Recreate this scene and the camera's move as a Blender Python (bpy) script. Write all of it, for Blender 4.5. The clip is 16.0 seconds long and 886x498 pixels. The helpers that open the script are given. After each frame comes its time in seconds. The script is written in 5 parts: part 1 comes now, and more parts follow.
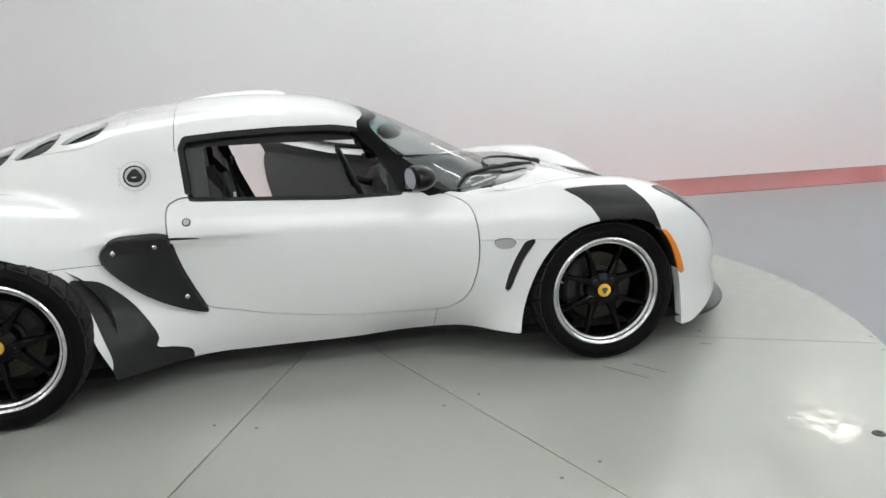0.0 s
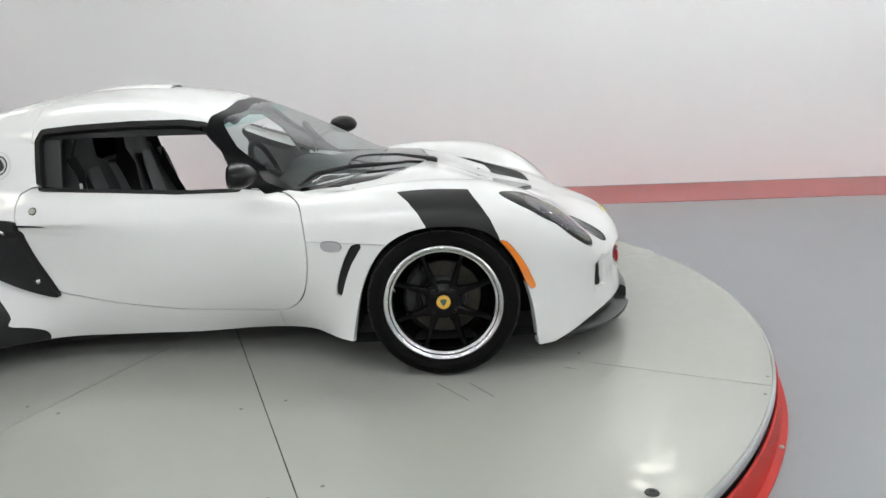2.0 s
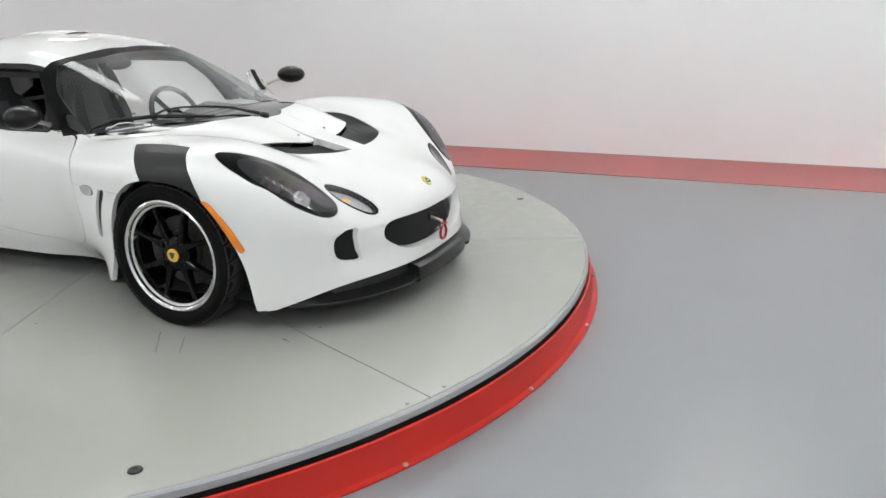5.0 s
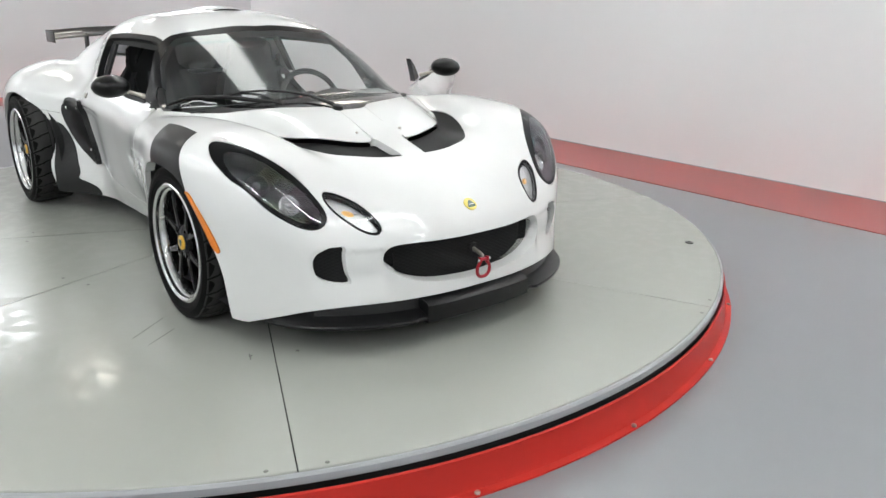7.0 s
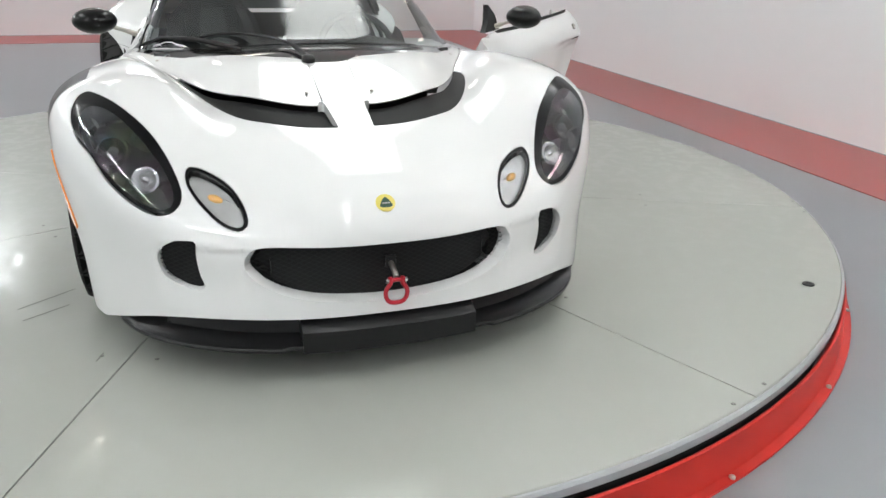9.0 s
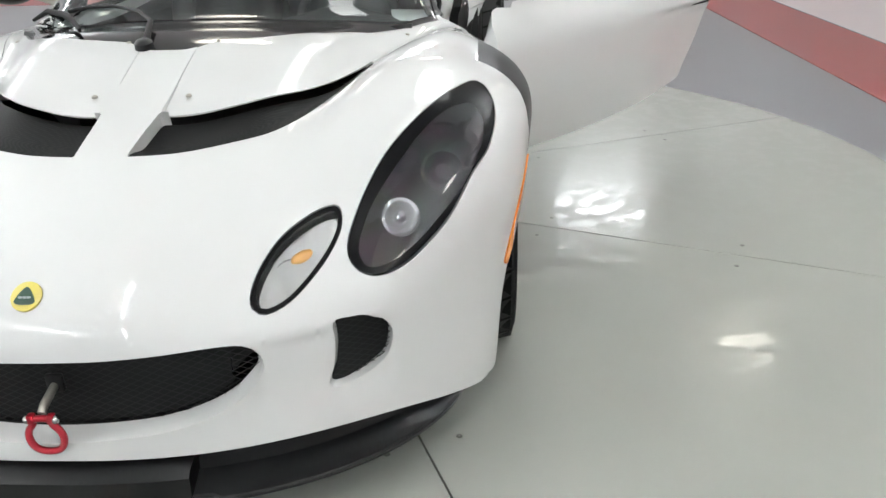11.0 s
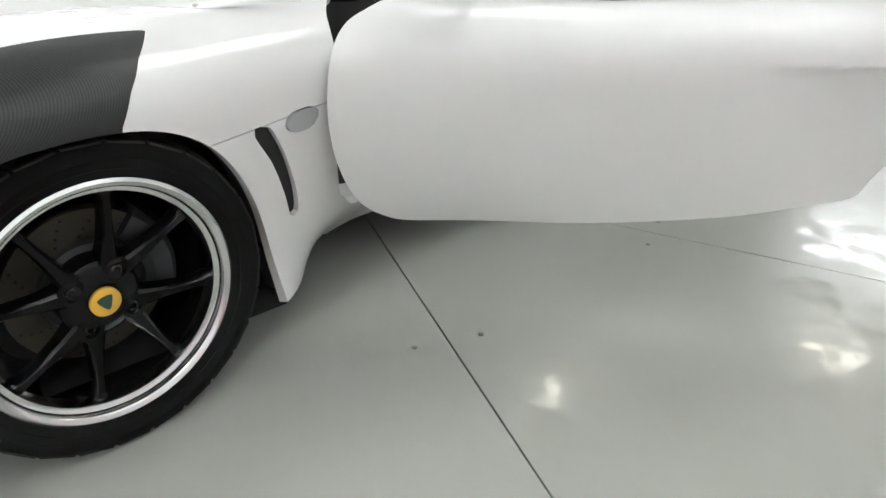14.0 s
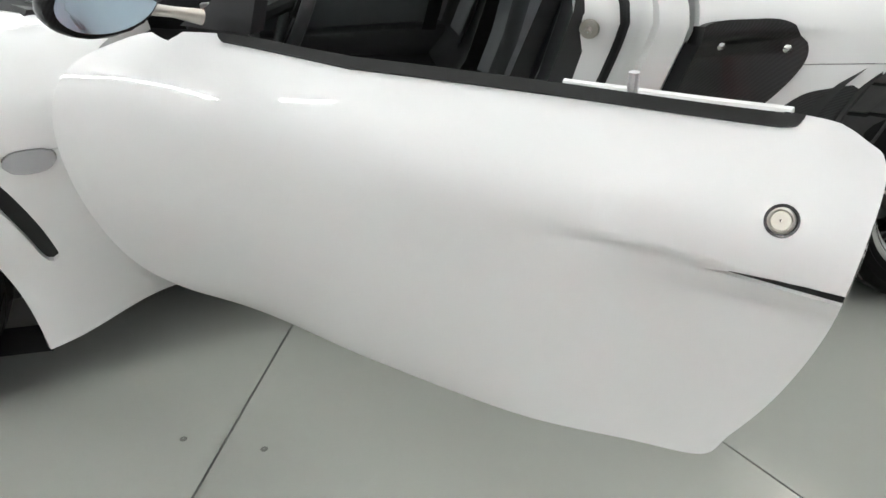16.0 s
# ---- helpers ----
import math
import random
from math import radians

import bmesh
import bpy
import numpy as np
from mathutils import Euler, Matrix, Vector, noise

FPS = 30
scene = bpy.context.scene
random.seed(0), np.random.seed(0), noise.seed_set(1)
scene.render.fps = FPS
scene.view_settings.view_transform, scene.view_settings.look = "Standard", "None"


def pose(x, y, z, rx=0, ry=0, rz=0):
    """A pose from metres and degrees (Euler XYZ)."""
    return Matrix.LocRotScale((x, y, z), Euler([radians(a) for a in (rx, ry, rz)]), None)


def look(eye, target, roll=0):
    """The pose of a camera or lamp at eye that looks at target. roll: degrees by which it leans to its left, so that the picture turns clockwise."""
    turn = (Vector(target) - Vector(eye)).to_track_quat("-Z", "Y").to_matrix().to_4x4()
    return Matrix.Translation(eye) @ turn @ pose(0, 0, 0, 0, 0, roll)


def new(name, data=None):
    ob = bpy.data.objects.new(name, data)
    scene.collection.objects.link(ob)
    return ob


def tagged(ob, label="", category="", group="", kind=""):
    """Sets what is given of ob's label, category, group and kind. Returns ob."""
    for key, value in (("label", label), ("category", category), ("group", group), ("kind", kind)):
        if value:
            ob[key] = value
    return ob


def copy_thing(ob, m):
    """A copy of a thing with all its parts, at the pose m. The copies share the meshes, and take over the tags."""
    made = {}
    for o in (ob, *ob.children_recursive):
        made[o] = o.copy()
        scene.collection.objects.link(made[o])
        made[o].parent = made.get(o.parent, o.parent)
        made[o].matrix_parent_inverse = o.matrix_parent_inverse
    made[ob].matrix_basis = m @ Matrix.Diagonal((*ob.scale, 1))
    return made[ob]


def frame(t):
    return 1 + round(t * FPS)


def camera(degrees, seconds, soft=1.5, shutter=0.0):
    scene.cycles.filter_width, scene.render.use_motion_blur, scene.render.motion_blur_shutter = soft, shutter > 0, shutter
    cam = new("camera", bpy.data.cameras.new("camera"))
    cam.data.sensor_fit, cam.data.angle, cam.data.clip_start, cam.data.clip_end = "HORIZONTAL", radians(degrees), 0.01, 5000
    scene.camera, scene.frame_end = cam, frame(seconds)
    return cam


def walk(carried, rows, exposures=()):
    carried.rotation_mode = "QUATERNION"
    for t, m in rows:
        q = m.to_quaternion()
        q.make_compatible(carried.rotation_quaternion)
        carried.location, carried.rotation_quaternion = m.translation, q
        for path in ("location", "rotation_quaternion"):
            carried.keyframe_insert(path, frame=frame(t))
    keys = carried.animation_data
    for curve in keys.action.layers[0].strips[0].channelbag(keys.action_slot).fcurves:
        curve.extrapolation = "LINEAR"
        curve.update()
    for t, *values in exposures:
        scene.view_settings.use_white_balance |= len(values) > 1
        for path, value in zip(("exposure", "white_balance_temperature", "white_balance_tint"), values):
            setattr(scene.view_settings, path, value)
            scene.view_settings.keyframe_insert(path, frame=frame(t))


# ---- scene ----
cam = camera(58.8, 16.0)
PATH = [
    (0, (-0.112, -3.71, 1.282), (0.272, -1.809, 0.791), -1.9),
    (0.5, (0.23, -3.715, 1.273), (0.513, -1.798, 0.781), -1.8),
    (1, (0.557, -3.719, 1.286), (0.735, -1.789, 0.792), -1.6),
    (1.5, (0.945, -3.721, 1.273), (0.976, -1.782, 0.783), -2.1),
    (2, (1.269, -3.672, 1.259), (1.193, -1.738, 0.754), -2.4),
    (2.5, (1.591, -3.622, 1.269), (1.421, -1.702, 0.737), -2.2),
    (3, (1.972, -3.553, 1.266), (1.694, -1.652, 0.712), -2.2),
    (3.5, (2.329, -3.481, 1.247), (1.981, -1.596, 0.678), -2.0),
    (4, (2.689, -3.362, 1.24), (2.233, -1.506, 0.65), -1.9),
    (6.3, (3.887, -2.341, 1.223), (2.609, -0.923, 0.63), -0.0),
    (6.5, (3.916, -2.191, 1.202), (2.576, -0.83, 0.61), 0.4),
    (7, (3.976, -1.822, 1.192), (2.498, -0.621, 0.582), 0.6),
    (7.5, (4.044, -1.457, 1.162), (2.442, -0.434, 0.539), 1.0),
    (8, (4.048, -1.122, 1.15), (2.365, -0.265, 0.492), 1.2),
    (8.2, (4.017, -0.984, 1.138), (2.308, -0.188, 0.469), 1.4),
    (10.3, (3.329, 0.294, 1.114), (1.519, 0.508, 0.289), -0.9),
    (10.5, (3.231, 0.441, 1.1), (1.415, 0.556, 0.269), -1.3),
    (11, (3.003, 0.746, 1.072), (1.188, 0.653, 0.238), -1.6),
    (11.5, (2.779, 0.978, 1.047), (0.983, 0.729, 0.204), -1.3),
    (12, (2.546, 1.243, 1.033), (0.8, 0.786, 0.17), -1.1),
    (12.5, (2.305, 1.493, 1.023), (0.64, 0.811, 0.15), -0.4),
    (13, (2.053, 1.683, 1.032), (0.499, 0.813, 0.122), 0.6),
    (13.5, (1.816, 1.83, 1.043), (0.389, 0.791, 0.102), 2.0),
    (14, (1.536, 2.003, 1.033), (0.298, 0.753, 0.081), 2.1),
    (14.5, (1.258, 2.086, 1.031), (0.181, 0.715, 0.05), 2.5),
    (15, (0.94, 2.165, 1.046), (0.078, 0.667, 0.04), 2.0),
    (15.5, (0.581, 2.198, 1.043), (0.001, 0.562, 0.05), 0.8),
    (16, (0.314, 2.136, 1.062), (-0.057, 0.448, 0.056), -0.6),
]
walk(cam, [(t, look(eye, target, roll)) for t, eye, target, roll in PATH], [(0, 0.06), (3.5, 0.08), (7, 0.14), (10.5, 0.15), (13.5, 0.25), (14.7, 0.31), (16, 0.33)])

# ---- light: lamps under a white ceiling ----
world = bpy.data.worlds.new("world")
scene.world = world
world.use_nodes = True
world.node_tree.nodes["Background"].inputs["Color"].default_value = (0.9, 0.95, 1.0, 1)
world.node_tree.nodes["Background"].inputs["Strength"].default_value = 0.3
scene.view_settings.exposure = 0.0
CEILING = 3.3
FLOOR = -0.17
TUBE_POWER = 41.0
WALL_FILL_POWER = 85.0
DIM_TUBE_POWER = 24.0
SOFT_POWER = 5.5
END_WALL_POWER = 11.0
BAY_POWER = 8.0


# ---- materials ----
def shader(name, color, rough=0.5, metal=0.0, coat=0.0, spec=0.5, alpha=None):
    m = bpy.data.materials.new(name)
    m.use_nodes = True
    b = m.node_tree.nodes["Principled BSDF"]
    b.inputs["Base Color"].default_value = (*color, 1)
    b.inputs["Roughness"].default_value = rough
    b.inputs["Metallic"].default_value = metal
    b.inputs["Coat Weight"].default_value = coat
    b.inputs["Coat Roughness"].default_value = 0.03
    b.inputs["Specular IOR Level"].default_value = spec
    return m


def node(m, kind, **inputs):
    n = m.node_tree.nodes.new(kind)
    for k, v in inputs.items():
        n.inputs[k.replace("_", " ")].default_value = v
    return n


def wire(m, a, b):
    m.node_tree.links.new(a, b)


def bsdf(m):
    return m.node_tree.nodes["Principled BSDF"]


def worn(m, scale, color_a, color_b, rough=(0.4, 0.6), bump=0.0, bump_scale=60.0, detail=6.0, scale2=None, amount2=0.3):
    """Two scales of noise over a surface: colour, gloss and fine relief."""
    at = node(m, "ShaderNodeTexCoord").outputs["Object"]
    n1 = node(m, "ShaderNodeTexNoise", Scale=scale, Detail=detail, Roughness=0.6)
    n2 = node(m, "ShaderNodeTexNoise", Scale=scale2 or scale * 14, Detail=4.0, Roughness=0.6)
    wire(m, at, n1.inputs["Vector"])
    wire(m, at, n2.inputs["Vector"])
    add = m.node_tree.nodes.new("ShaderNodeMix")
    add.inputs["Factor"].default_value = amount2
    wire(m, n1.outputs["Fac"], add.inputs["A"])
    wire(m, n2.outputs["Fac"], add.inputs["B"])
    r = m.node_tree.nodes.new("ShaderNodeValToRGB")
    r.color_ramp.elements[0].position, r.color_ramp.elements[1].position = 0.02, 0.98
    r.color_ramp.elements[0].color, r.color_ramp.elements[1].color = (*color_a, 1), (*color_b, 1)
    wire(m, add.outputs["Result"], r.inputs["Fac"])
    wire(m, r.outputs["Color"], bsdf(m).inputs["Base Color"])
    q = m.node_tree.nodes.new("ShaderNodeMapRange")
    q.inputs["From Min"].default_value, q.inputs["From Max"].default_value = 0.02, 0.98
    q.inputs["To Min"].default_value, q.inputs["To Max"].default_value = rough
    wire(m, add.outputs["Result"], q.inputs["Value"])
    wire(m, q.outputs["Result"], bsdf(m).inputs["Roughness"])
    if bump:
        n3 = node(m, "ShaderNodeTexNoise", Scale=bump_scale, Detail=3.0)
        wire(m, at, n3.inputs["Vector"])
        bn = node(m, "ShaderNodeBump", Strength=bump, Distance=0.002)
        wire(m, n3.outputs["Fac"], bn.inputs["Height"])
        wire(m, bn.outputs["Normal"], bsdf(m).inputs["Normal"])
    return m


def blotched(m, scale, glossy, dull):
    """Patches of worn and still glossy coat, with soft edges."""
    at = node(m, "ShaderNodeTexCoord")
    patch = node(m, "ShaderNodeTexNoise", Scale=scale, Detail=3.0, Roughness=0.6)
    wire(m, at.outputs["Object"], patch.inputs["Vector"])
    span = node(m, "ShaderNodeMapRange")
    for key, value in (("From Min", 0.42), ("From Max", 0.58), ("To Min", glossy), ("To Max", dull)):
        span.inputs[key].default_value = value
    wire(m, patch.outputs[0], span.inputs["Value"])
    wire(m, span.outputs[0], bsdf(m).inputs["Roughness"])
    return m


def glass(name, tint, gloss=0.02, base=0.06):
    """A thin clear pane: it lets light through with a tint and mirrors by its angle."""
    m = bpy.data.materials.new(name)
    m.use_nodes = True
    t = m.node_tree
    t.nodes.remove(t.nodes["Principled BSDF"])
    clear, shine, mix, edge, power, scale = (t.nodes.new(k) for k in ("ShaderNodeBsdfTransparent", "ShaderNodeBsdfGlossy", "ShaderNodeMixShader", "ShaderNodeLayerWeight", "ShaderNodeMath", "ShaderNodeMath"))
    edge.inputs["Blend"].default_value = 0.5
    power.operation, scale.operation = "POWER", "MULTIPLY_ADD"
    power.inputs[1].default_value = 4.0
    scale.inputs[1].default_value, scale.inputs[2].default_value = 0.85, base
    clear.inputs["Color"].default_value = (*tint, 1)
    shine.inputs["Roughness"].default_value = gloss
    wire(m, edge.outputs["Facing"], power.inputs[0])
    wire(m, power.outputs["Value"], scale.inputs[0])
    wire(m, scale.outputs["Value"], mix.inputs["Fac"])
    wire(m, clear.outputs["BSDF"], mix.inputs[1])
    wire(m, shine.outputs["BSDF"], mix.inputs[2])
    wire(m, mix.outputs["Shader"], t.nodes["Material Output"].inputs["Surface"])
    return m


def glow(name, color, strength):
    m = bpy.data.materials.new(name)
    m.use_nodes = True
    b = bsdf(m)
    b.inputs["Base Color"].default_value = (0.8, 0.8, 0.8, 1)
    b.inputs["Emission Color"].default_value = (*color, 1)
    b.inputs["Emission Strength"].default_value = strength
    return m


def carbon(name, tone=0.02, cell=260.0, coat=1.0, rough=0.35, spec=0.15):
    """A twill weave of dark fibres under a clear coat."""
    m = shader(name, (tone, tone, tone), rough, 0.0, coat, spec)
    at = node(m, "ShaderNodeTexCoord").outputs["Object"]
    wave = node(m, "ShaderNodeTexWave", Scale=cell / 6.0, Distortion=0.0, Detail=0.0)
    wave.bands_direction = "DIAGONAL"
    wire(m, at, wave.inputs["Vector"])
    wave2 = node(m, "ShaderNodeTexWave", Scale=cell / 2.2, Distortion=0.0, Detail=0.0)
    wave2.bands_direction = "Z"
    wire(m, at, wave2.inputs["Vector"])
    mul = m.node_tree.nodes.new("ShaderNodeMath")
    mul.operation = "MULTIPLY"
    wire(m, wave.outputs["Fac"], mul.inputs[0])
    wire(m, wave2.outputs["Fac"], mul.inputs[1])
    r = m.node_tree.nodes.new("ShaderNodeValToRGB")
    r.color_ramp.elements[0].color, r.color_ramp.elements[1].color = (tone * 0.45, tone * 0.45, tone * 0.45, 1), (tone * 1.9, tone * 1.9, tone * 1.95, 1)
    wire(m, mul.outputs["Value"], r.inputs["Fac"])
    wire(m, r.outputs["Color"], bsdf(m).inputs["Base Color"])
    return m


WHITE = shader("white_paint", (0.71, 0.714, 0.704), 0.4, 0.0, 1.0)
BLACK = worn(shader("black_plastic", (0.009, 0.009, 0.0095), 0.4, 0.0, 0.0, 0.35), 9, (0.006, 0.006, 0.0065), (0.012, 0.012, 0.0125), (0.34, 0.46))
SPLITTER = worn(shader("splitter_black", (0.006, 0.006, 0.0065), 0.3, 0.0, 0.0, 0.3), 12, (0.005, 0.005, 0.0055), (0.008, 0.008, 0.0085), (0.24, 0.34), 0.1, 300)
SATIN = worn(shader("satin_black", (0.01, 0.01, 0.011), 0.35, 0.0, 0.0, 0.15), 6, (0.008, 0.008, 0.0085), (0.013, 0.013, 0.0135), (0.30, 0.42))
SEAL = shader("seal_and_slit_shade", (0.006, 0.006, 0.006), 0.6, 0.0, 0.0, 0.3)
GLOSS_BLACK = shader("gloss_black", (0.006, 0.006, 0.006), 0.12, 0.0, 0.6)
FRAME_BLACK = worn(shader("frame_black", (0.005, 0.005, 0.0055), 0.28, 0.0, 0.0, 0.05), 8, (0.004, 0.004, 0.0044), (0.007, 0.007, 0.0075), (0.24, 0.34))
RIM_BLACK = shader("lamp_surround_black", (0.004, 0.004, 0.0045), 0.14, 0.0, 0.0, 0.16)
# Serves real linings, and sheets that stand for shade in openings.
DARK = shader("lining_and_shade_dark", (0.008, 0.008, 0.008), 0.9)
RUBBER = worn(shader("tyre_rubber", (0.02, 0.02, 0.02), 0.7, 0.0, 0.0, 0.08), 14, (0.003, 0.003, 0.003), (0.006, 0.0058, 0.0055), (0.55, 0.75), 0.25, 220)
TREAD = worn(shader("worn_tread", (0.06, 0.055, 0.05), 0.8), 20, (0.008, 0.0078, 0.0073), (0.014, 0.0134, 0.0124), (0.7, 0.9), 0.3, 160)
CHROME = worn(shader("polished_rim", (0.6, 0.6, 0.6), 0.14, 1.0), 10, (0.58, 0.58, 0.57), (0.70, 0.70, 0.70), (0.12, 0.24))
STEEL = worn(shader("bare_steel", (0.5, 0.49, 0.46), 0.35, 1.0), 25, (0.36, 0.34, 0.30), (0.52, 0.50, 0.45), (0.30, 0.5))
CALIPER = worn(shader("caliper_grey", (0.05, 0.05, 0.055), 0.4, 0.3), 20, (0.018, 0.018, 0.020), (0.035, 0.035, 0.038), (0.4, 0.55))
WHEEL_BLACK = worn(shader("wheel_black", (0.003, 0.003, 0.0034), 0.16, 0.0, 0.0, 0.16), 12, (0.002, 0.002, 0.0023), (0.004, 0.004, 0.0043), (0.12, 0.2))
DISC = worn(shader("brake_disc_steel", (0.12, 0.115, 0.10), 0.45, 0.7), 25, (0.032, 0.029, 0.023), (0.066, 0.059, 0.047), (0.4, 0.55))
AMBER_BULB = worn(shader("amber_bulb", (0.75, 0.34, 0.06), 0.25, 0.0, 0.6), 90, (0.62, 0.24, 0.03), (0.85, 0.50, 0.16), (0.15, 0.35))
CARBON = carbon("carbon_fibre", 0.009, 420.0, 0.55)
MIRROR_CARBON = carbon("mirror_carbon", 0.005, 420.0, 0.28, 0.3, 0.12)
CARBON_VENT = carbon("vent_carbon", 0.010, 420.0, 0.0, 0.5, 0.12)
CARBON_DULL = carbon("carbon_decal", 0.019, 760.0, 0.06, 0.45, 0.25)
AMBER = shader("amber_lens", (0.72, 0.20, 0.015), 0.18, 0.0, 0.8)
CLEAR_LENS = shader("lamp_lens", (0.34, 0.34, 0.35), 0.15, 0.0, 0.8)
YELLOW = shader("badge_yellow", (0.62, 0.52, 0.10), 0.3, 0.0, 0.7)
GREEN = shader("badge_green", (0.015, 0.06, 0.035), 0.3, 0.0, 0.7)
CAP_YELLOW = shader("wheel_cap_yellow", (0.68, 0.38, 0.035), 0.35, 0.0, 0.5)
SILVER = shader("badge_silver", (0.55, 0.55, 0.55), 0.3, 0.9)
RED_METAL = shader("red_anodised", (0.42, 0.012, 0.025), 0.3, 0.5, 0.5)
SCREEN = glass("windscreen_glass", (0.74, 0.81, 0.80), 0.10, 0.07)
LENS = glass("headlamp_cover", (0.93, 0.94, 0.95), 0.02, 0.05)
FILMED_LENS = glass("coated_headlamp_cover", (0.86, 0.87, 0.89), 0.02, 0.09)
# Rainbow sheen painted into the gloss colour by bands of noise.
sheen_noise = node(FILMED_LENS, "ShaderNodeTexNoise", Scale=7.0, Detail=1.0, Distortion=0.6)
wire(FILMED_LENS, node(FILMED_LENS, "ShaderNodeTexCoord").outputs["Object"], sheen_noise.inputs["Vector"])
sheen_ramp = FILMED_LENS.node_tree.nodes.new("ShaderNodeValToRGB")
for place, tone in ((0.02, (0.75, 0.78, 0.8)), (0.30, (0.8, 0.8, 0.82)), (0.46, (0.85, 0.85, 0.87)), (0.52, (0.92, 0.62, 0.82)), (0.56, (0.92, 0.88, 0.9)), (0.60, (0.58, 0.84, 0.72)), (0.64, (0.95, 0.90, 0.58)), (0.68, (0.8, 0.8, 0.82)), (0.98, (0.75, 0.78, 0.8))):
    sheen_ramp.color_ramp.elements.new(place).color = (*tone, 1)
wire(FILMED_LENS, sheen_noise.outputs["Fac"], sheen_ramp.inputs["Fac"])
wire(FILMED_LENS, sheen_ramp.outputs["Color"], next(n for n in FILMED_LENS.node_tree.nodes if "Glossy" in n.name).inputs["Color"])
SUN_BAND = glass("windscreen_sun_band", (0.42, 0.66, 0.64))
TRIM_GREY = worn(shader("grey_door_trim", (0.06, 0.06, 0.062), 0.55), 12, (0.050, 0.050, 0.052), (0.068, 0.068, 0.07), (0.45, 0.6), 0.2, 260)
MIRROR = shader("mirror_glass", (0.36, 0.45, 0.52), 0.02, 1.0)
LEATHER = worn(shader("black_leather", (0.02, 0.02, 0.021), 0.5), 8, (0.009, 0.009, 0.0095), (0.017, 0.017, 0.018), (0.45, 0.6), 0.2, 300)
GREY_CLOTH = worn(shader("grey_seat_panel", (0.30, 0.30, 0.31), 0.6), 40, (0.045, 0.046, 0.048), (0.075, 0.077, 0.080), (0.5, 0.7), 0.2, 400)
ALLOY = worn(shader("bare_alloy", (0.6, 0.6, 0.6), 0.35, 0.9), 20, (0.5, 0.5, 0.5), (0.66, 0.66, 0.66), (0.3, 0.45))
WALL_PAINT = worn(shader("wall_paint", (0.69, 0.69, 0.70), 0.6), 0.9, (0.755, 0.760, 0.768), (0.785, 0.788, 0.795), (0.5, 0.65), 0.08, 90, 4)
CEILING_PAINT = worn(shader("ceiling_paint", (0.8, 0.8, 0.8), 0.8), 1.5, (0.77, 0.77, 0.77), (0.82, 0.82, 0.82), (0.7, 0.9))
FLOOR_PAINT = worn(shader("grey_floor_paint", (0.27, 0.28, 0.295), 0.3), 1.3, (0.190, 0.198, 0.211), (0.222, 0.230, 0.243), (0.28, 0.31), 0.0, 40, 2, 60, 0.12)
RED_FLOOR = worn(shader("red_floor_paint", (0.40, 0.06, 0.045), 0.3), 2.0, (0.275, 0.040, 0.035), (0.315, 0.052, 0.046), (0.30, 0.33), 0.0, 40, 2, 60, 0.12)
PLATE = blotched(worn(shader("turntable_coat", (0.46, 0.465, 0.43), 0.16), 1.1, (0.315, 0.324, 0.296), (0.345, 0.352, 0.324), (0.07, 0.13), 0.07, 9, 5, 30, 0.2), 13.0, 0.08, 0.27)
SKIRT_RED = worn(shader("red_skirt", (0.50, 0.02, 0.012), 0.3, 0.0, 0.0, 0.2), 3.0, (0.40, 0.020, 0.014), (0.47, 0.028, 0.020), (0.38, 0.5), 0.05, 30)
EDGE_GREY = worn(shader("grey_edge_trim", (0.30, 0.31, 0.32), 0.35), 5, (0.26, 0.27, 0.28), (0.35, 0.36, 0.37), (0.25, 0.45))
SCUFF = shader("tyre_scuff", (0.12, 0.12, 0.11), 0.6)
STICKER = shader("white_sticker", (0.75, 0.75, 0.75), 0.4)
TUBE_GLOW = glow("tube_light", (0.97, 1.0, 1.0), TUBE_POWER)
WALL_FILL_GLOW = glow("wall_fill_light", (0.97, 1.0, 1.0), WALL_FILL_POWER)
DIM_TUBE_GLOW = glow("dim_tube_light", (0.97, 1.0, 1.0), DIM_TUBE_POWER)
SOFT_GLOW = glow("soft_panel_light", (0.96, 1.0, 0.97), SOFT_POWER)
END_WALL_GLOW = glow("end_wall_source", (0.95, 0.98, 1.0), END_WALL_POWER)
BAY_GLOW = glow("bay_light", (1.0, 0.95, 0.83), BAY_POWER)

# ---- smooth curves and the body's shape ----
def smooth_curve(keys, window=0.05, lo=None, hi=None):
    """A rounded curve through (x, value) keys, held flat outside them."""
    k = np.array(sorted(keys), float)
    xs, vs = k[:, 0], k[:, 1]
    lo = xs[0] - 0.3 if lo is None else lo
    hi = xs[-1] + 0.3 if hi is None else hi
    d = np.diff(vs) / np.diff(xs)
    m = np.r_[d[0], (d[:-1] * np.diff(xs)[1:] + d[1:] * np.diff(xs)[:-1]) / (xs[2:] - xs[:-2]), d[-1]]
    t = np.arange(lo, hi, 0.002)
    i = np.clip(np.searchsorted(xs, t) - 1, 0, len(xs) - 2)
    h = xs[i + 1] - xs[i]
    s = (t - xs[i]) / h
    v = ((1 + 2 * s) * (1 - s) ** 2 * vs[i] + s * (1 - s) ** 2 * h * m[i] + s * s * (3 - 2 * s) * vs[i + 1] + s * s * (s - 1) * h * m[i + 1])
    v = np.where(t < xs[0], vs[0] + (t - xs[0]) * m[0], np.where(t > xs[-1], vs[-1] + (t - xs[-1]) * m[-1], v))
    n = max(1, int(window / 0.004)) * 2 + 1
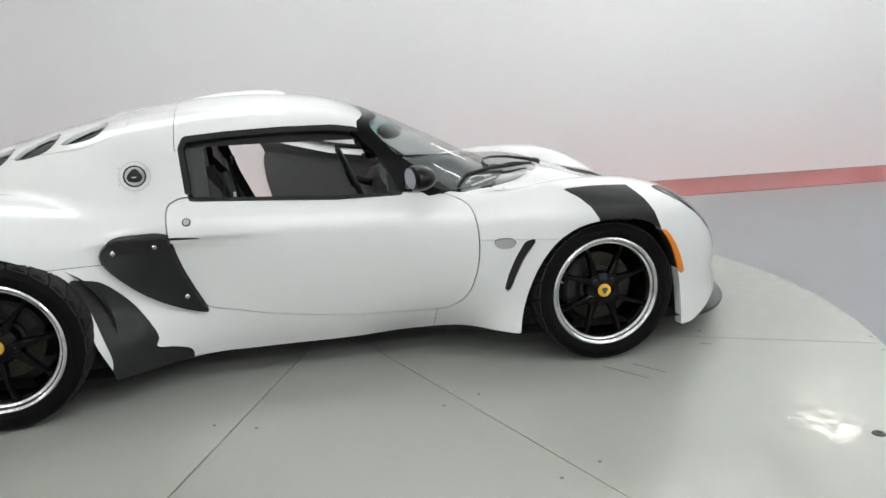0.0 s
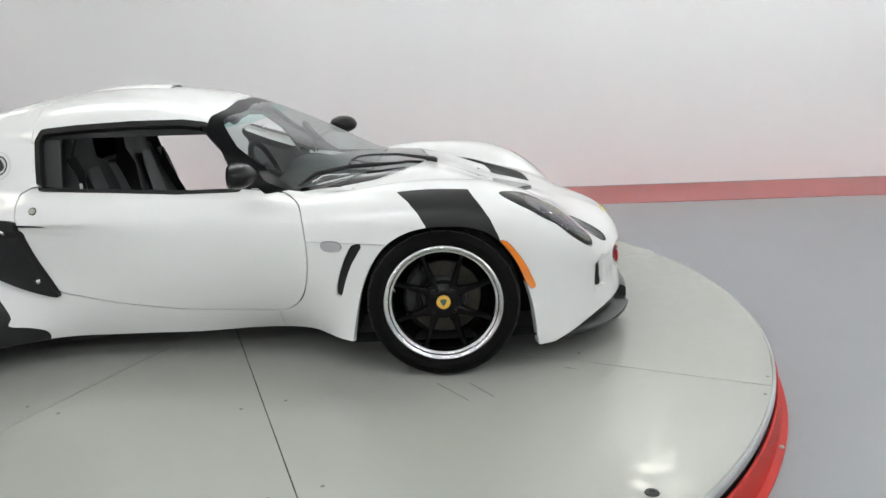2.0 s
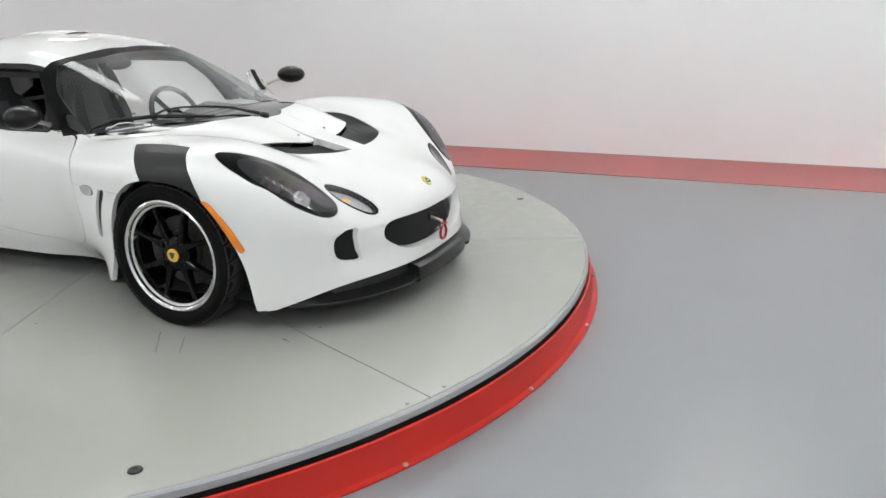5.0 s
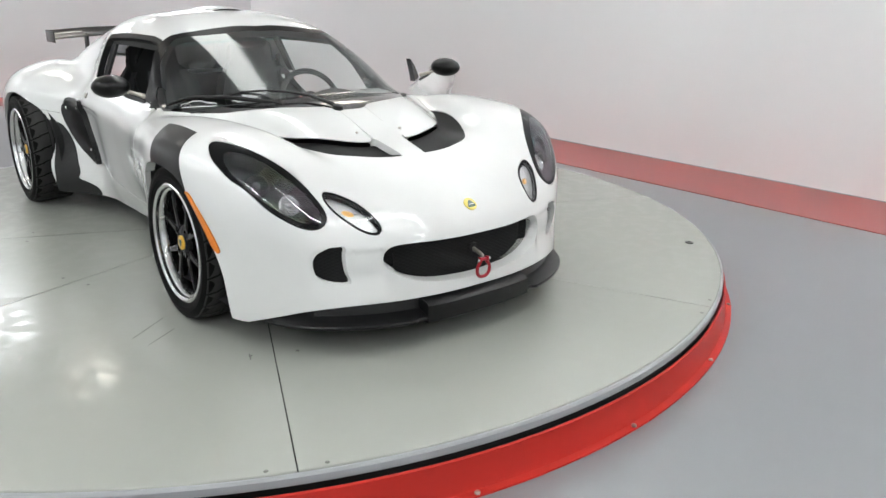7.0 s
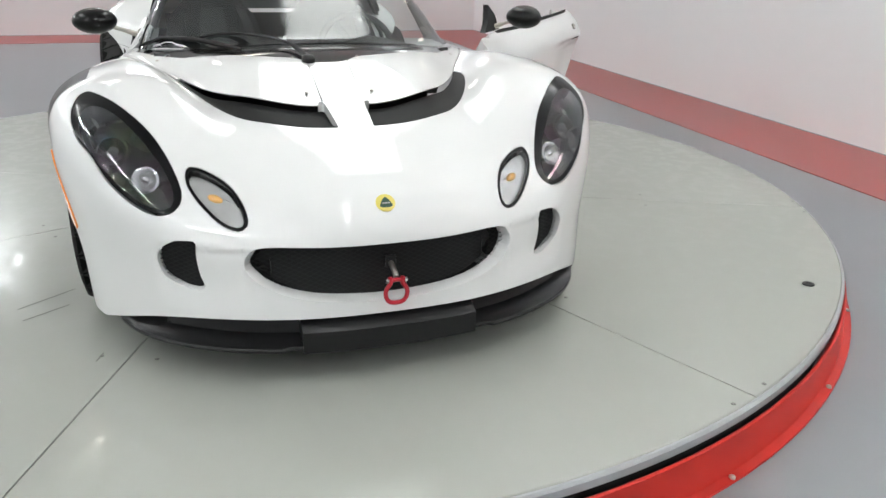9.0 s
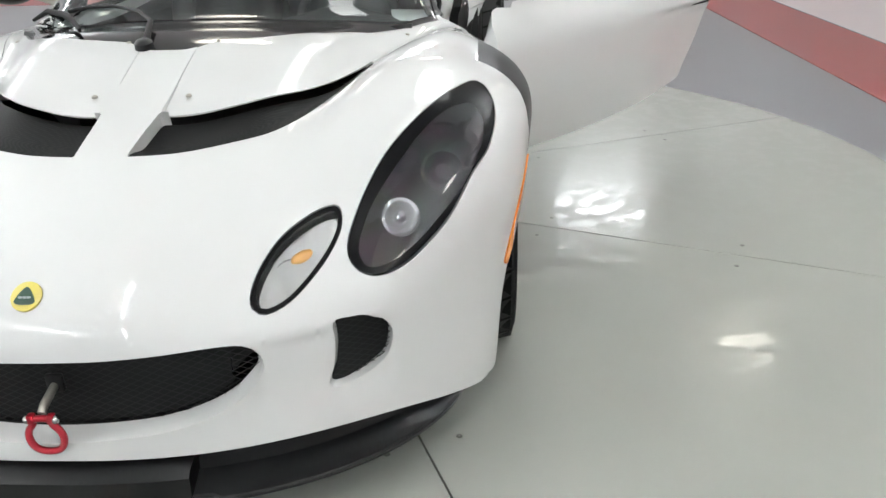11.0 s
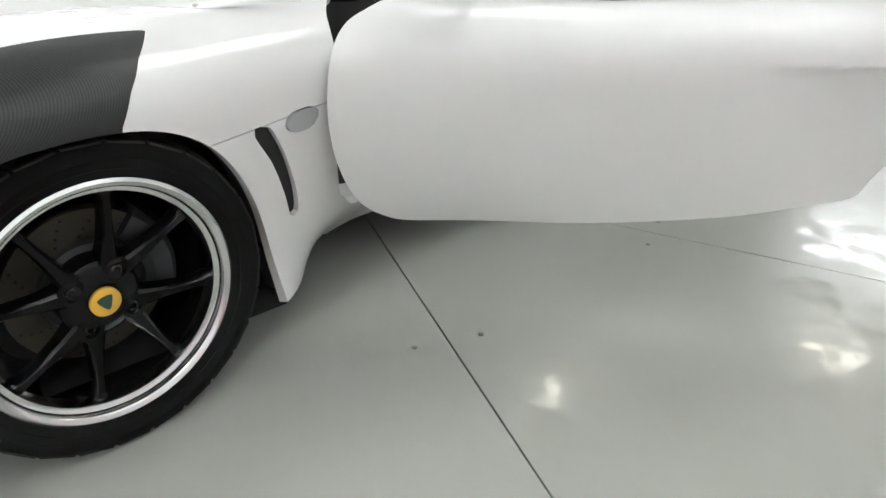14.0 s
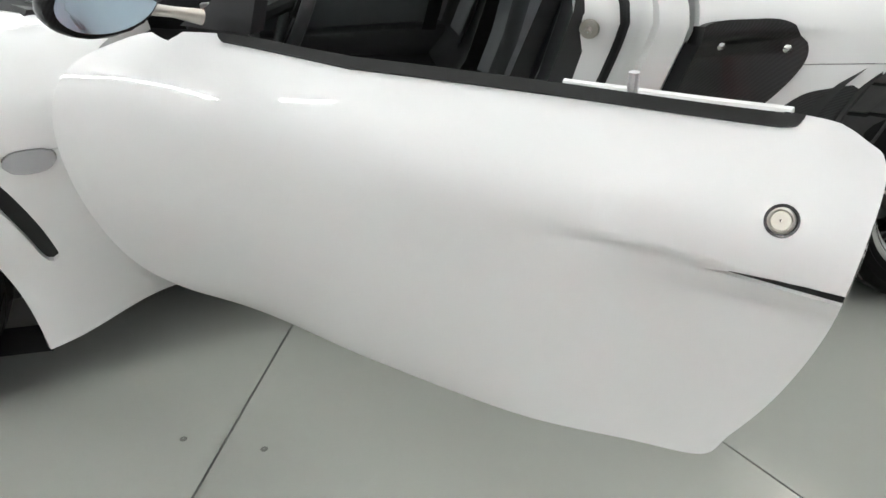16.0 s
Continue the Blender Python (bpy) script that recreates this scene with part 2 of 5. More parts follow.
    pad = np.r_[v[0] + (v[1] - v[0]) * np.arange(-(n // 2), 0), v, v[-1] + (v[-1] - v[-2]) * np.arange(1, n // 2 + 1)]
    box = np.hanning(n + 2)[1:-1]
    v = np.convolve(pad, box / box.sum(), "valid")
    return lambda x: np.interp(x, t, v)


def smooth_sheet(xs, zs, rows, window=0.08):
    """A rounded sheet value(x, z) through a small table of keys."""
    across = [smooth_curve(list(zip(xs, col)), window) for col in np.array(rows, float).T]
    tx = np.arange(xs[0] - 0.2, xs[-1] + 0.2, 0.01)
    tz = np.arange(-0.1, 1.3, 0.01)
    cols = np.array([c(tx) for c in across])
    grid = np.array([smooth_curve(list(zip(zs, cols[:, n])), 0.06, -0.2, 1.4)(tz) for n in range(len(tx))])

    def value(x, z):
        u = np.clip((x - tx[0]) / 0.01, 0, len(tx) - 1.001)
        w = np.clip((z - tz[0]) / 0.01, 0, len(tz) - 1.001)
        i, j = u.astype(int), w.astype(int)
        a, b = u - i, w - j
        return (grid[i, j] * (1 - a) + grid[i + 1, j] * a) * (1 - b) + (grid[i, j + 1] * (1 - a) + grid[i + 1, j + 1] * a) * b

    return value


def smax(a, b, k):
    h = np.maximum(k - np.abs(a - b), 0) / k
    return np.maximum(a, b) + h * h * k / 4


def smin(a, b, k):
    return -smax(-a, -b, k)


def ramp(v):
    v = np.clip(v, 0, 1)
    return v * v * (3 - 2 * v)


# heights along the car (x forward, metres): bonnet centre line, wing crowns
Z_CENTRE = smooth_curve([(-1.9, 0.70), (-1.2, 0.74), (-0.4, 0.70), (0.3, 0.72), (0.8, 0.765), (1.0, 0.757), (1.1, 0.738), (1.2, 0.706), (1.3, 0.672), (1.548, 0.608), (1.7, 0.560), (1.8, 0.526), (1.876, 0.487), (1.94, 0.440)])
Z_CROWN = smooth_curve([(-1.9, 0.72), (-1.5, 0.79), (-1.15, 0.82), (-0.8, 0.765), (-0.45, 0.755), (0.2, 0.735), (0.6, 0.735), (0.85, 0.743), (1.05, 0.747), (1.2, 0.742), (1.366, 0.724), (1.5, 0.674), (1.6, 0.610), (1.67, 0.548), (1.75, 0.462), (1.85, 0.345), (1.94, 0.22)])
SIDE = smooth_sheet(
    [-1.85, -1.5, -1.15, -0.8, -0.5, -0.2, 0.1, 0.45, 0.6, 0.75, 1.15, 1.5, 1.9],
    [0.1, 0.25, 0.4, 0.55, 0.7, 0.85],
    [[0.70, 0.74, 0.78, 0.78, 0.74, 0.66], [0.82, 0.84, 0.86, 0.86, 0.82, 0.70], [0.82, 0.85, 0.87, 0.87, 0.83, 0.70], [0.78, 0.78, 0.72, 0.69, 0.65, 0.52],
     [0.60, 0.635, 0.635, 0.648, 0.668, 0.63], [0.565, 0.63, 0.655, 0.672, 0.685, 0.62], [0.56, 0.63, 0.67, 0.69, 0.70, 0.61], [0.525, 0.655, 0.71, 0.735, 0.73, 0.6], [0.59, 0.70, 0.75, 0.77, 0.76, 0.62],
     [0.775, 0.765, 0.785, 0.80, 0.79, 0.64], [0.83, 0.84, 0.86, 0.867, 0.87, 0.72], [0.79, 0.80, 0.815, 0.83, 0.83, 0.72], [0.70, 0.70, 0.72, 0.72, 0.72, 0.6]])
VALLEY_Y = smooth_curve([(0.5, 0.66), (0.65, 0.62), (0.8, 0.57), (1.0, 0.49), (1.15, 0.44), (1.3, 0.40), (1.5, 0.36)])
VALLEY_D = smooth_curve([(0.3, 0.0), (0.55, 0.004), (0.7, 0.022), (0.85, 0.045), (1.0, 0.064), (1.15, 0.068), (1.3, 0.056), (1.45, 0.030), (1.6, 0.006), (1.9, 0.0)])
NOSE = smooth_curve([(0.0, -0.02), (0.12, 0.005), (0.3, 0.0), (0.38, 0.008), (0.46, 0.02), (0.6, 0.02)], 0.05)
ROOF = smooth_curve([(-2.0, 0.77), (-1.88, 0.80), (-1.6, 0.865), (-1.25, 0.945), (-1.0, 1.01), (-0.7, 1.075), (-0.4, 1.116), (-0.18, 1.122), (0.0, 1.106), (0.15, 1.080), (0.3, 1.042), (0.5, 0.98)])
CABIN_SIDE = smooth_sheet(
    [-1.9, -1.4, -1.0, -0.7, -0.5, -0.2, 0.2, 0.6, 1.0], [0.7, 0.85, 0.97, 1.05],
    [[0.40, 0.30, 0.22, 0.18], [0.55, 0.42, 0.34, 0.28], [0.60, 0.50, 0.42, 0.36], [0.585, 0.50, 0.455, 0.42], [0.605, 0.55, 0.495, 0.46],
     [0.60, 0.555, 0.505, 0.47], [0.61, 0.555, 0.50, 0.47], [0.64, 0.57, 0.50, 0.46], [0.66, 0.58, 0.5, 0.45]])


def screen_x(ay, z):
    h = z - 0.738
    return 0.882 - 1.83 * h - 0.64 * h * h - (1.77 + 1.92 * h) * ay**4.03 - 1.6 * np.maximum(ay - 0.32, 0) ** 2


def lower_body(x, y, z):
    ay = np.abs(y)
    top = z - (Z_CENTRE(x) + (Z_CROWN(x) - Z_CENTRE(x)) * ramp((ay - 0.08) / 0.56))
    top = top + VALLEY_D(x) * np.exp(-(((ay - VALLEY_Y(x)) / 0.085) ** 2))
    side = ay - SIDE(x, z)
    side = side + 0.017 * ramp((-0.10 - x) / 0.42) * ramp((x + 0.9) / 0.2) * ramp((0.622 - z) / 0.022) * ramp((z - 0.16) / 0.2)
    duct = ramp((ay - 0.33) / 0.05) * ramp((0.60 - ay) / 0.05) * ramp((0.380 - z) / 0.016) * ramp((z - 0.19) / 0.10)
    front = 0.016 * duct + x - (1.94 + NOSE(z) - 0.400 * (ay / 0.8) ** 2.6)
    rear = -x - (1.87 - 0.12 * (ay / 0.8) ** 2.4 - 0.3 * np.maximum(z - 0.62, 0))
    f = smax(top, side, 0.20)
    f = smax(f, front * 0.92, 0.10)
    f = smax(f, rear, 0.08)
    low = np.where(x > 0.6, 0.10, 0.12) - z
    return np.maximum(f, low)


def cabin(x, y, z):
    ay = np.abs(y)
    roof = z - (ROOF(x) - 0.27 * ay * ay)
    side = (ay - CABIN_SIDE(x, z)) * 0.92
    glass = (x - screen_x(ay, z)) * 0.36
    f = smax(roof, side, 0.12)
    f = smax(f, glass, 0.035)
    return smax(f, 0.6 - z, 0.02)


def car_shape(x, y, z):
    return smin(lower_body(x, y, z), cabin(x, y, z), 0.03)


def surface(f, lo, hi, h):
    """The zero surface of f as (points, normals, quads), walked cell by cell over a grid."""
    ax = [np.arange(a, b + h, h) for a, b in zip(lo, hi)]
    g = f(*np.meshgrid(*ax, indexing="ij"))
    neg = g < 0
    n = np.array(g.shape) - 1
    count = sum(neg[i : i + n[0], j : j + n[1], k : k + n[2]].astype(np.int8) for i in (0, 1) for j in (0, 1) for k in (0, 1))
    cells = np.argwhere((count > 0) & (count < 8))
    index = -np.ones(n, int)
    index[tuple(cells.T)] = np.arange(len(cells))
    total, hits = np.zeros((len(cells), 3)), np.zeros(len(cells))
    corners = [(i, j, k) for i in (0, 1) for j in (0, 1) for k in (0, 1)]
    for a in corners:
        for axis in range(3):
            if a[axis]:
                continue
            b = tuple(1 if m == axis else a[m] for m in range(3))
            va, vb = g[tuple((cells + a).T)], g[tuple((cells + b).T)]
            cross = (va < 0) != (vb < 0)
            s = np.where(cross, va / np.where(cross, va - vb, 1), 0)
            p = cells + np.array(a) + s[:, None] * (np.array(b) - np.array(a))
            total += np.where(cross[:, None], p, 0)
            hits += cross
    pts = np.array(lo) + total / hits[:, None] * h
    quads = []
    for axis in range(3):
        u, v = [m for m in range(3) if m != axis]
        step = np.eye(3, dtype=int)
        sl0 = tuple(slice(0, -1) if m == axis else slice(1, -1) for m in range(3))
        sl1 = tuple(slice(1, None) if m == axis else slice(1, -1) for m in range(3))
        changed = np.argwhere(neg[sl0] != neg[sl1]) + np.array([0 if m == axis else 1 for m in range(3)])
        if not len(changed):
            continue
        inside = neg[tuple(changed.T)]
        ring = [index[tuple((changed - step[u] * a - step[v] * b).T)] for a, b in ((0, 0), (1, 0), (1, 1), (0, 1))]
        q = np.stack(ring, 1)
        flip = inside if axis != 1 else ~inside
        q[~flip] = q[~flip][:, ::-1]
        quads.append(q)
    quads = np.concatenate(quads)
    quads = quads[(quads >= 0).all(1)]
    for _ in range(5):
        val, grad = f(*pts.T), gradient(f, pts)
        pts = pts - grad * (np.clip(val, -h, h) / np.maximum((grad**2).sum(1), 0.2))[:, None]
    return pts, unit(gradient(f, pts)), [tuple(q) for q in quads.tolist()]


def gradient(f, p, e=0.003):
    return np.stack([(f(*(p + e * d).T) - f(*(p - e * d).T)) / (2 * e) for d in np.eye(3)], 1)


def unit(v):
    return v / np.maximum(np.linalg.norm(v, axis=1, keepdims=True), 1e-9)


def clip(panel, g):
    """The part of a panel on which g(x, y, z) is below zero, cut exactly along its edge."""
    pts, nor, faces = panel
    if not len(faces):
        return panel
    val = g(*pts.T)
    val = np.where(np.abs(val) < 1e-7, 1e-7, val)
    ok = val < 0
    new_p, new_n, made, out = list(pts), list(nor), {}, []
    for face in faces:
        state = [ok[i] for i in face]
        if all(state):
            out.append(face)
            continue
        if not any(state):
            continue
        poly = []
        for i, a in enumerate(face):
            b = face[(i + 1) % len(face)]
            if ok[a]:
                poly.append(a)
            if ok[a] != ok[b]:
                key = (min(a, b), max(a, b))
                if key not in made:
                    s = val[key[0]] / (val[key[0]] - val[key[1]])
                    made[key] = len(new_p)
                    new_p.append(pts[key[0]] + s * (pts[key[1]] - pts[key[0]]))
                    new_n.append(nor[key[0]] + s * (nor[key[1]] - nor[key[0]]))
                poly.append(made[key])
        if len(poly) > 2:
            out.append(tuple(poly))
    used = sorted({i for face in out for i in face})
    back = {i: n for n, i in enumerate(used)}
    return np.array(new_p).reshape(-1, 3)[used].reshape(-1, 3), unit(np.array(new_n).reshape(-1, 3)[used].reshape(-1, 3)), [tuple(back[i] for i in f) for f in out]


def cut(panel, g):
    return clip(panel, lambda x, y, z: -g(x, y, z))


def shifted(panel, d):
    return panel[0] + panel[1] * d, panel[1], panel[2]


def mirrored(panel):
    s = np.array([1, -1, 1])
    return panel[0] * s, panel[1] * s, [f[::-1] for f in panel[2]]


def joined(*panels):
    p, n, f, at = [], [], [], 0
    for a, b, c in panels:
        p.append(a), n.append(b)
        f += [tuple(i + at for i in face) for face in c]
        at += len(a)
    return np.concatenate(p), np.concatenate(n), f


def outline(points, per=10, closed=True):
    """A rounded closed curve through a few points, as a dense polygon."""
    p = np.array(points, float)
    out = []
    for i in range(len(p)):
        a, b, c, d = p[i - 1], p[i], p[(i + 1) % len(p)], p[(i + 2) % len(p)]
        for t in np.arange(per) / per:
            out.append(0.5 * (2 * b + (c - a) * t + (2 * a - 5 * b + 4 * c - d) * t * t + (3 * b - a - 3 * c + d) * t**3))
    return np.array(out)


def softened(poly, span=0.04):
    """A closed outline with its small wobbles averaged away along its length."""
    n = 240
    step = np.r_[0, np.cumsum(np.linalg.norm(np.diff(np.r_[poly, poly[:1]], axis=0), axis=1))]
    at = np.linspace(0, step[-1], n, endpoint=False)
    ring = np.r_[poly, poly[:1]]
    even = np.stack([np.interp(at, step, ring[:, k]) for k in (0, 1)], 1)
    w = max(2, int(n * span))
    kernel = np.hanning(2 * w + 3)[1:-1]
    kernel /= kernel.sum()
    out = sum(k * np.roll(even, i - w, 0) for i, k in enumerate(kernel))
    return out[::2]


def arc(points, per=8):
    """A rounded open curve through a few points."""
    p = np.array(points, float)
    p = np.r_[[2 * p[0] - p[1]], p, [2 * p[-1] - p[-2]]]
    out = []
    for a, b, c, d in zip(p, p[1:], p[2:], p[3:]):
        for t in np.arange(per) / per:
            out.append(0.5 * (2 * b + (c - a) * t + (2 * a - 5 * b + 4 * c - d) * t * t + (3 * b - a - 3 * c + d) * t**3))
    return np.array(out + [p[-2]])


def straight(points):
    return np.array(points, float)


def distance(poly, u, v):
    """Signed distance to a closed polygon in a plane: negative inside."""
    q = np.stack([u, v], 1)
    best, inside = np.full(len(q), 1e9), np.zeros(len(q), bool)
    for a, b in zip(poly, np.roll(poly, -1, 0)):
        e = b - a
        t = np.clip(((q - a) @ e) / max(e @ e, 1e-12), 0, 1)
        best = np.minimum(best, ((q - a - t[:, None] * e) ** 2).sum(1))
        if a[1] != b[1]:
            cond = (a[1] > v) != (b[1] > v)
            inside ^= cond & (u < (b[0] - a[0]) * (v - a[1]) / (b[1] - a[1]) + a[0])
    return np.where(inside, -1, 1) * np.sqrt(best)


def from_side(poly, grow=0.0, test=None):
    def g(x, y, z):
        d = distance(poly, x, z) - grow
        return d if test is None else np.maximum(d, test(x, y, z))
    return g


def from_top(poly, grow=0.0, test=None):
    def g(x, y, z):
        d = distance(poly, x, y) - grow
        return d if test is None else np.maximum(d, test(x, y, z))
    return g


def from_front(poly, grow=0.0, test=None):
    def g(x, y, z):
        d = distance(poly, y, z) - grow
        return d if test is None else np.maximum(d, test(x, y, z))
    return g


def edges_of(faces):
    seen = {}
    for f in faces:
        for a, b in zip(f, f[1:] + f[:1]):
            if (b, a) in seen:
                del seen[(b, a)]
            else:
                seen[(a, b)] = True
    return list(seen)


def sheet_mesh(name, panel, material, rim=0.0, rim_along=None, taper=None, skip_centre=True):
    """A mesh from a panel, with the panel's own normals, and edges folded inwards by rim metres."""
    pts, nor, faces = panel
    verts, polys = [tuple(p) for p in pts], list(faces)
    smooth_faces = len(polys)
    if rim:
        for a, b in edges_of(faces):
            if skip_centre and abs(pts[a][1]) < 1e-4 and abs(pts[b][1]) < 1e-4:
                continue
            n = len(verts)
            da = -nor[a] if rim_along is None else np.array(rim_along)
            db = -nor[b] if rim_along is None else np.array(rim_along)
            verts += [tuple(pts[a]), tuple(pts[b]), tuple(pts[b] + db * rim), tuple(pts[a] + da * rim)]
            polys.append((n + 1, n, n + 3, n + 2))
    me = bpy.data.meshes.new(name)
    me.from_pydata(verts, [], polys)
    me.update()
    loops = np.zeros((len(me.loops), 3))
    vi = np.zeros(len(me.loops), int)
    me.loops.foreach_get("vertex_index", vi)
    all_n = np.zeros((len(verts), 3))
    all_n[: len(nor)] = nor
    loops[:] = all_n[vi]
    for p in me.polygons:
        if p.index >= smooth_faces:
            for li in p.loop_indices:
                loops[li] = p.normal
    me.polygons.foreach_set("use_smooth", [True] * len(me.polygons))
    me.normals_split_custom_set([tuple(v) for v in loops])
    if material:
        me.materials.append(material)
    return me


def part_mesh(name, me, parent=None, label=""):
    ob = new(name, me)
    if parent is not None:
        ob.parent = parent
    if label:
        tagged(ob, label)
    return ob


def part(name, bm, material, parent=None, label="", smooth=True):
    me = bpy.data.meshes.new(name)
    bmesh.ops.recalc_face_normals(bm, faces=bm.faces)
    bm.to_mesh(me)
    bm.free()
    if smooth:
        me.polygons.foreach_set("use_smooth", [True] * len(me.polygons))
        me.set_sharp_from_angle(angle=radians(35))
    me.materials.append(material)
    return part_mesh(name, me, parent, label)


def box(bm, size, m=None, bevel=0.0, seg=2):
    m = m or Matrix()
    made = bmesh.ops.create_cube(bm, size=1.0, matrix=m @ Matrix.Diagonal((*size, 1)))
    if bevel:
        edges = list({e for v in made["verts"] for e in v.link_edges})
        bmesh.ops.bevel(bm, geom=edges, offset=bevel, segments=seg, affect="EDGES", profile=0.5)
    return bm


def cyl(bm, r, depth, m=None, seg=32, r2=None, caps=True):
    bmesh.ops.create_cone(bm, cap_ends=caps, segments=seg, radius1=r, radius2=r if r2 is None else r2, depth=depth, matrix=m or Matrix())
    return bm


def lathe(bm, profile, m=None, seg=64, closed=False):
    """Turn a profile of (radius, along) round the z axis of m."""
    m = m or Matrix()
    rings = []
    for i in range(seg):
        a = 2 * math.pi * i / seg
        rings.append([bm.verts.new(m @ Vector((r * math.cos(a), r * math.sin(a), h))) for r, h in profile])
    n = len(profile)
    for i in range(seg):
        for j in range(n if closed else n - 1):
            a, b = rings[i], rings[(i + 1) % seg]
            try:
                bm.faces.new((a[j], b[j], b[(j + 1) % n], a[(j + 1) % n]))
            except ValueError:
                pass
    return bm


def tube(bm, points, r, seg=10, closed=False, squash=1.0):
    """A round bar along points; r may be a list."""
    pts = [Vector(p) for p in points]
    rad = r if isinstance(r, (list, tuple)) else [r] * len(pts)
    rings, up = [], None
    for i, p in enumerate(pts):
        a = pts[i - 1] if i or closed else p
        b = pts[(i + 1) % len(pts)] if i < len(pts) - 1 or closed else p
        d = (b - a).normalized()
        if up is None:
            up = d.orthogonal().normalized()
        up = (up - d * up.dot(d)).normalized()
        side = d.cross(up)
        rings.append([bm.verts.new(p + up * rad[i] * math.cos(2 * math.pi * k / seg) + side * rad[i] * squash * math.sin(2 * math.pi * k / seg)) for k in range(seg)])
    for i in range(len(pts) if closed else len(pts) - 1):
        a, b = rings[i], rings[(i + 1) % len(pts)]
        for k in range(seg):
            bm.faces.new((a[k], a[(k + 1) % seg], b[(k + 1) % seg], b[k]))
    if not closed:
        bm.faces.new(rings[0][::-1])
        bm.faces.new(rings[-1])
    return bm


def prism(bm, poly, m, depth):
    """A flat plate: polygon in the xy plane of m, with depth along its z."""
    lo = [bm.verts.new(m @ Vector((*p, 0))) for p in poly]
    hi = [bm.verts.new(m @ Vector((*p, depth))) for p in poly]
    bm.faces.new(hi)
    bm.faces.new(lo[::-1])
    for i in range(len(poly)):
        j = (i + 1) % len(poly)
        bm.faces.new((lo[i], lo[j], hi[j], hi[i]))
    return bm


def loft(bm, rings, caps=True):
    rows = [[bm.verts.new(p) for p in ring] for ring in rings]
    n = len(rows[0])
    for a, b in zip(rows, rows[1:]):
        for k in range(n):
            bm.faces.new((a[k], a[(k + 1) % n], b[(k + 1) % n], b[k]))
    if caps:
        bm.faces.new(rows[0][::-1])
        bm.faces.new(rows[-1])
    return bm


def group_thing(name, label, category, at=Matrix(), group=""):
    ob = new(name)
    ob.empty_display_size = 0.1
    ob.matrix_world = at
    return tagged(ob, label, category, group)


# ---- the room ----
WALL_Y, X_LO, X_HI, Y_LO = 4.035, -8.15, 10.0, -7.5


def slab(name, x0, x1, y0, y1, z0, z1, material, label, category):
    bm = bmesh.new()
    box(bm, (x1 - x0, y1 - y0, z1 - z0), pose((x0 + x1) / 2, (y0 + y1) / 2, (z0 + z1) / 2))
    ob = part(name, bm, material, None, label, False)
    return tagged(ob, label, category, kind="structure")


slab("floor", X_LO, X_HI, Y_LO, WALL_Y, FLOOR - 0.2, FLOOR, FLOOR_PAINT, "glossy grey painted concrete floor of the showroom", "floor")
slab("floor_stripe_1", X_LO + 0.84, X_HI, WALL_Y - 0.84, WALL_Y, FLOOR, FLOOR + 0.004, RED_FLOOR, "wide red painted strip on the floor along the wall", "floor stripe")
slab("floor_stripe_2", X_LO, X_LO + 0.84, Y_LO, WALL_Y, FLOOR, FLOOR + 0.004, RED_FLOOR, "wide red painted strip on the floor along the end wall", "floor stripe")
slab("wall_north", X_LO - 0.2, X_HI + 0.2, WALL_Y, WALL_Y + 0.2, FLOOR + 0.012, CEILING, WALL_PAINT, "plain white painted showroom wall", "wall")
slab("wall_west", X_LO - 0.2, X_LO, Y_LO, WALL_Y, FLOOR + 0.012, CEILING, WALL_PAINT, "plain white painted end wall", "wall")
slab("wall_east", X_HI, X_HI + 0.2, Y_LO, WALL_Y, FLOOR - 0.1, CEILING, WALL_PAINT, "plain white painted end wall", "wall")
slab("wall_south", X_LO - 0.2, X_HI + 0.2, Y_LO - 0.2, Y_LO, FLOOR - 0.1, CEILING, WALL_PAINT, "plain white painted showroom wall", "wall")
slab("ceiling", X_LO - 0.2, X_HI + 0.2, Y_LO - 0.2, WALL_Y + 0.2, CEILING, CEILING + 0.2, CEILING_PAINT, "plain white ceiling", "ceiling")


def hanging_tube(material):
    """A bare tube fitting on two rods under the ceiling: it lights both the room and the ceiling."""
    ob = group_thing("unseen_ceiling_light", "unseen suspended white ceiling fitting with a bright bare tube, place invented", "ceiling light", group="ceiling lights")
    for x in (-0.9, 0.9):
        bm = bmesh.new()
        cyl(bm, 0.006, 0.30, pose(x, 0, -0.15), 10)
        part("rod", bm, CEILING_PAINT, ob)
    bm = bmesh.new()
    box(bm, (2.4, 0.035, 0.02), pose(0, 0, -0.31), 0.004)
    part("rail", bm, CEILING_PAINT, ob)
    bm = bmesh.new()
    box(bm, (2.36, 0.07, 0.05), pose(0, 0, -0.348), 0.02, 3)
    part("diffuser", bm, material, ob, "glowing tube diffuser")
    return ob


def fill_uplight(material):
    """An unseen fill light: a tube lying in a shallow tray on two rods lights the ceiling and the top of the wall."""
    ob = group_thing("unseen_ceiling_light", "added fill light: unseen suspended white trough with an upward tube", "ceiling light", group="ceiling lights")
    for x in (-0.9, 0.9):
        bm = bmesh.new()
        cyl(bm, 0.006, 0.60, pose(x, 0, -0.30), 10)
        part("rod", bm, CEILING_PAINT, ob)
    bm = bmesh.new()
    loft(bm, [[(x, y, z) for y, z in ((-0.10, -0.60), (-0.06, -0.635), (0.06, -0.635), (0.10, -0.60), (0.095, -0.598), (0.057, -0.627), (-0.057, -0.627), (-0.095, -0.598))] for x in (-1.22, 1.22)])
    part("trough", bm, CEILING_PAINT, ob)
    bm = bmesh.new()
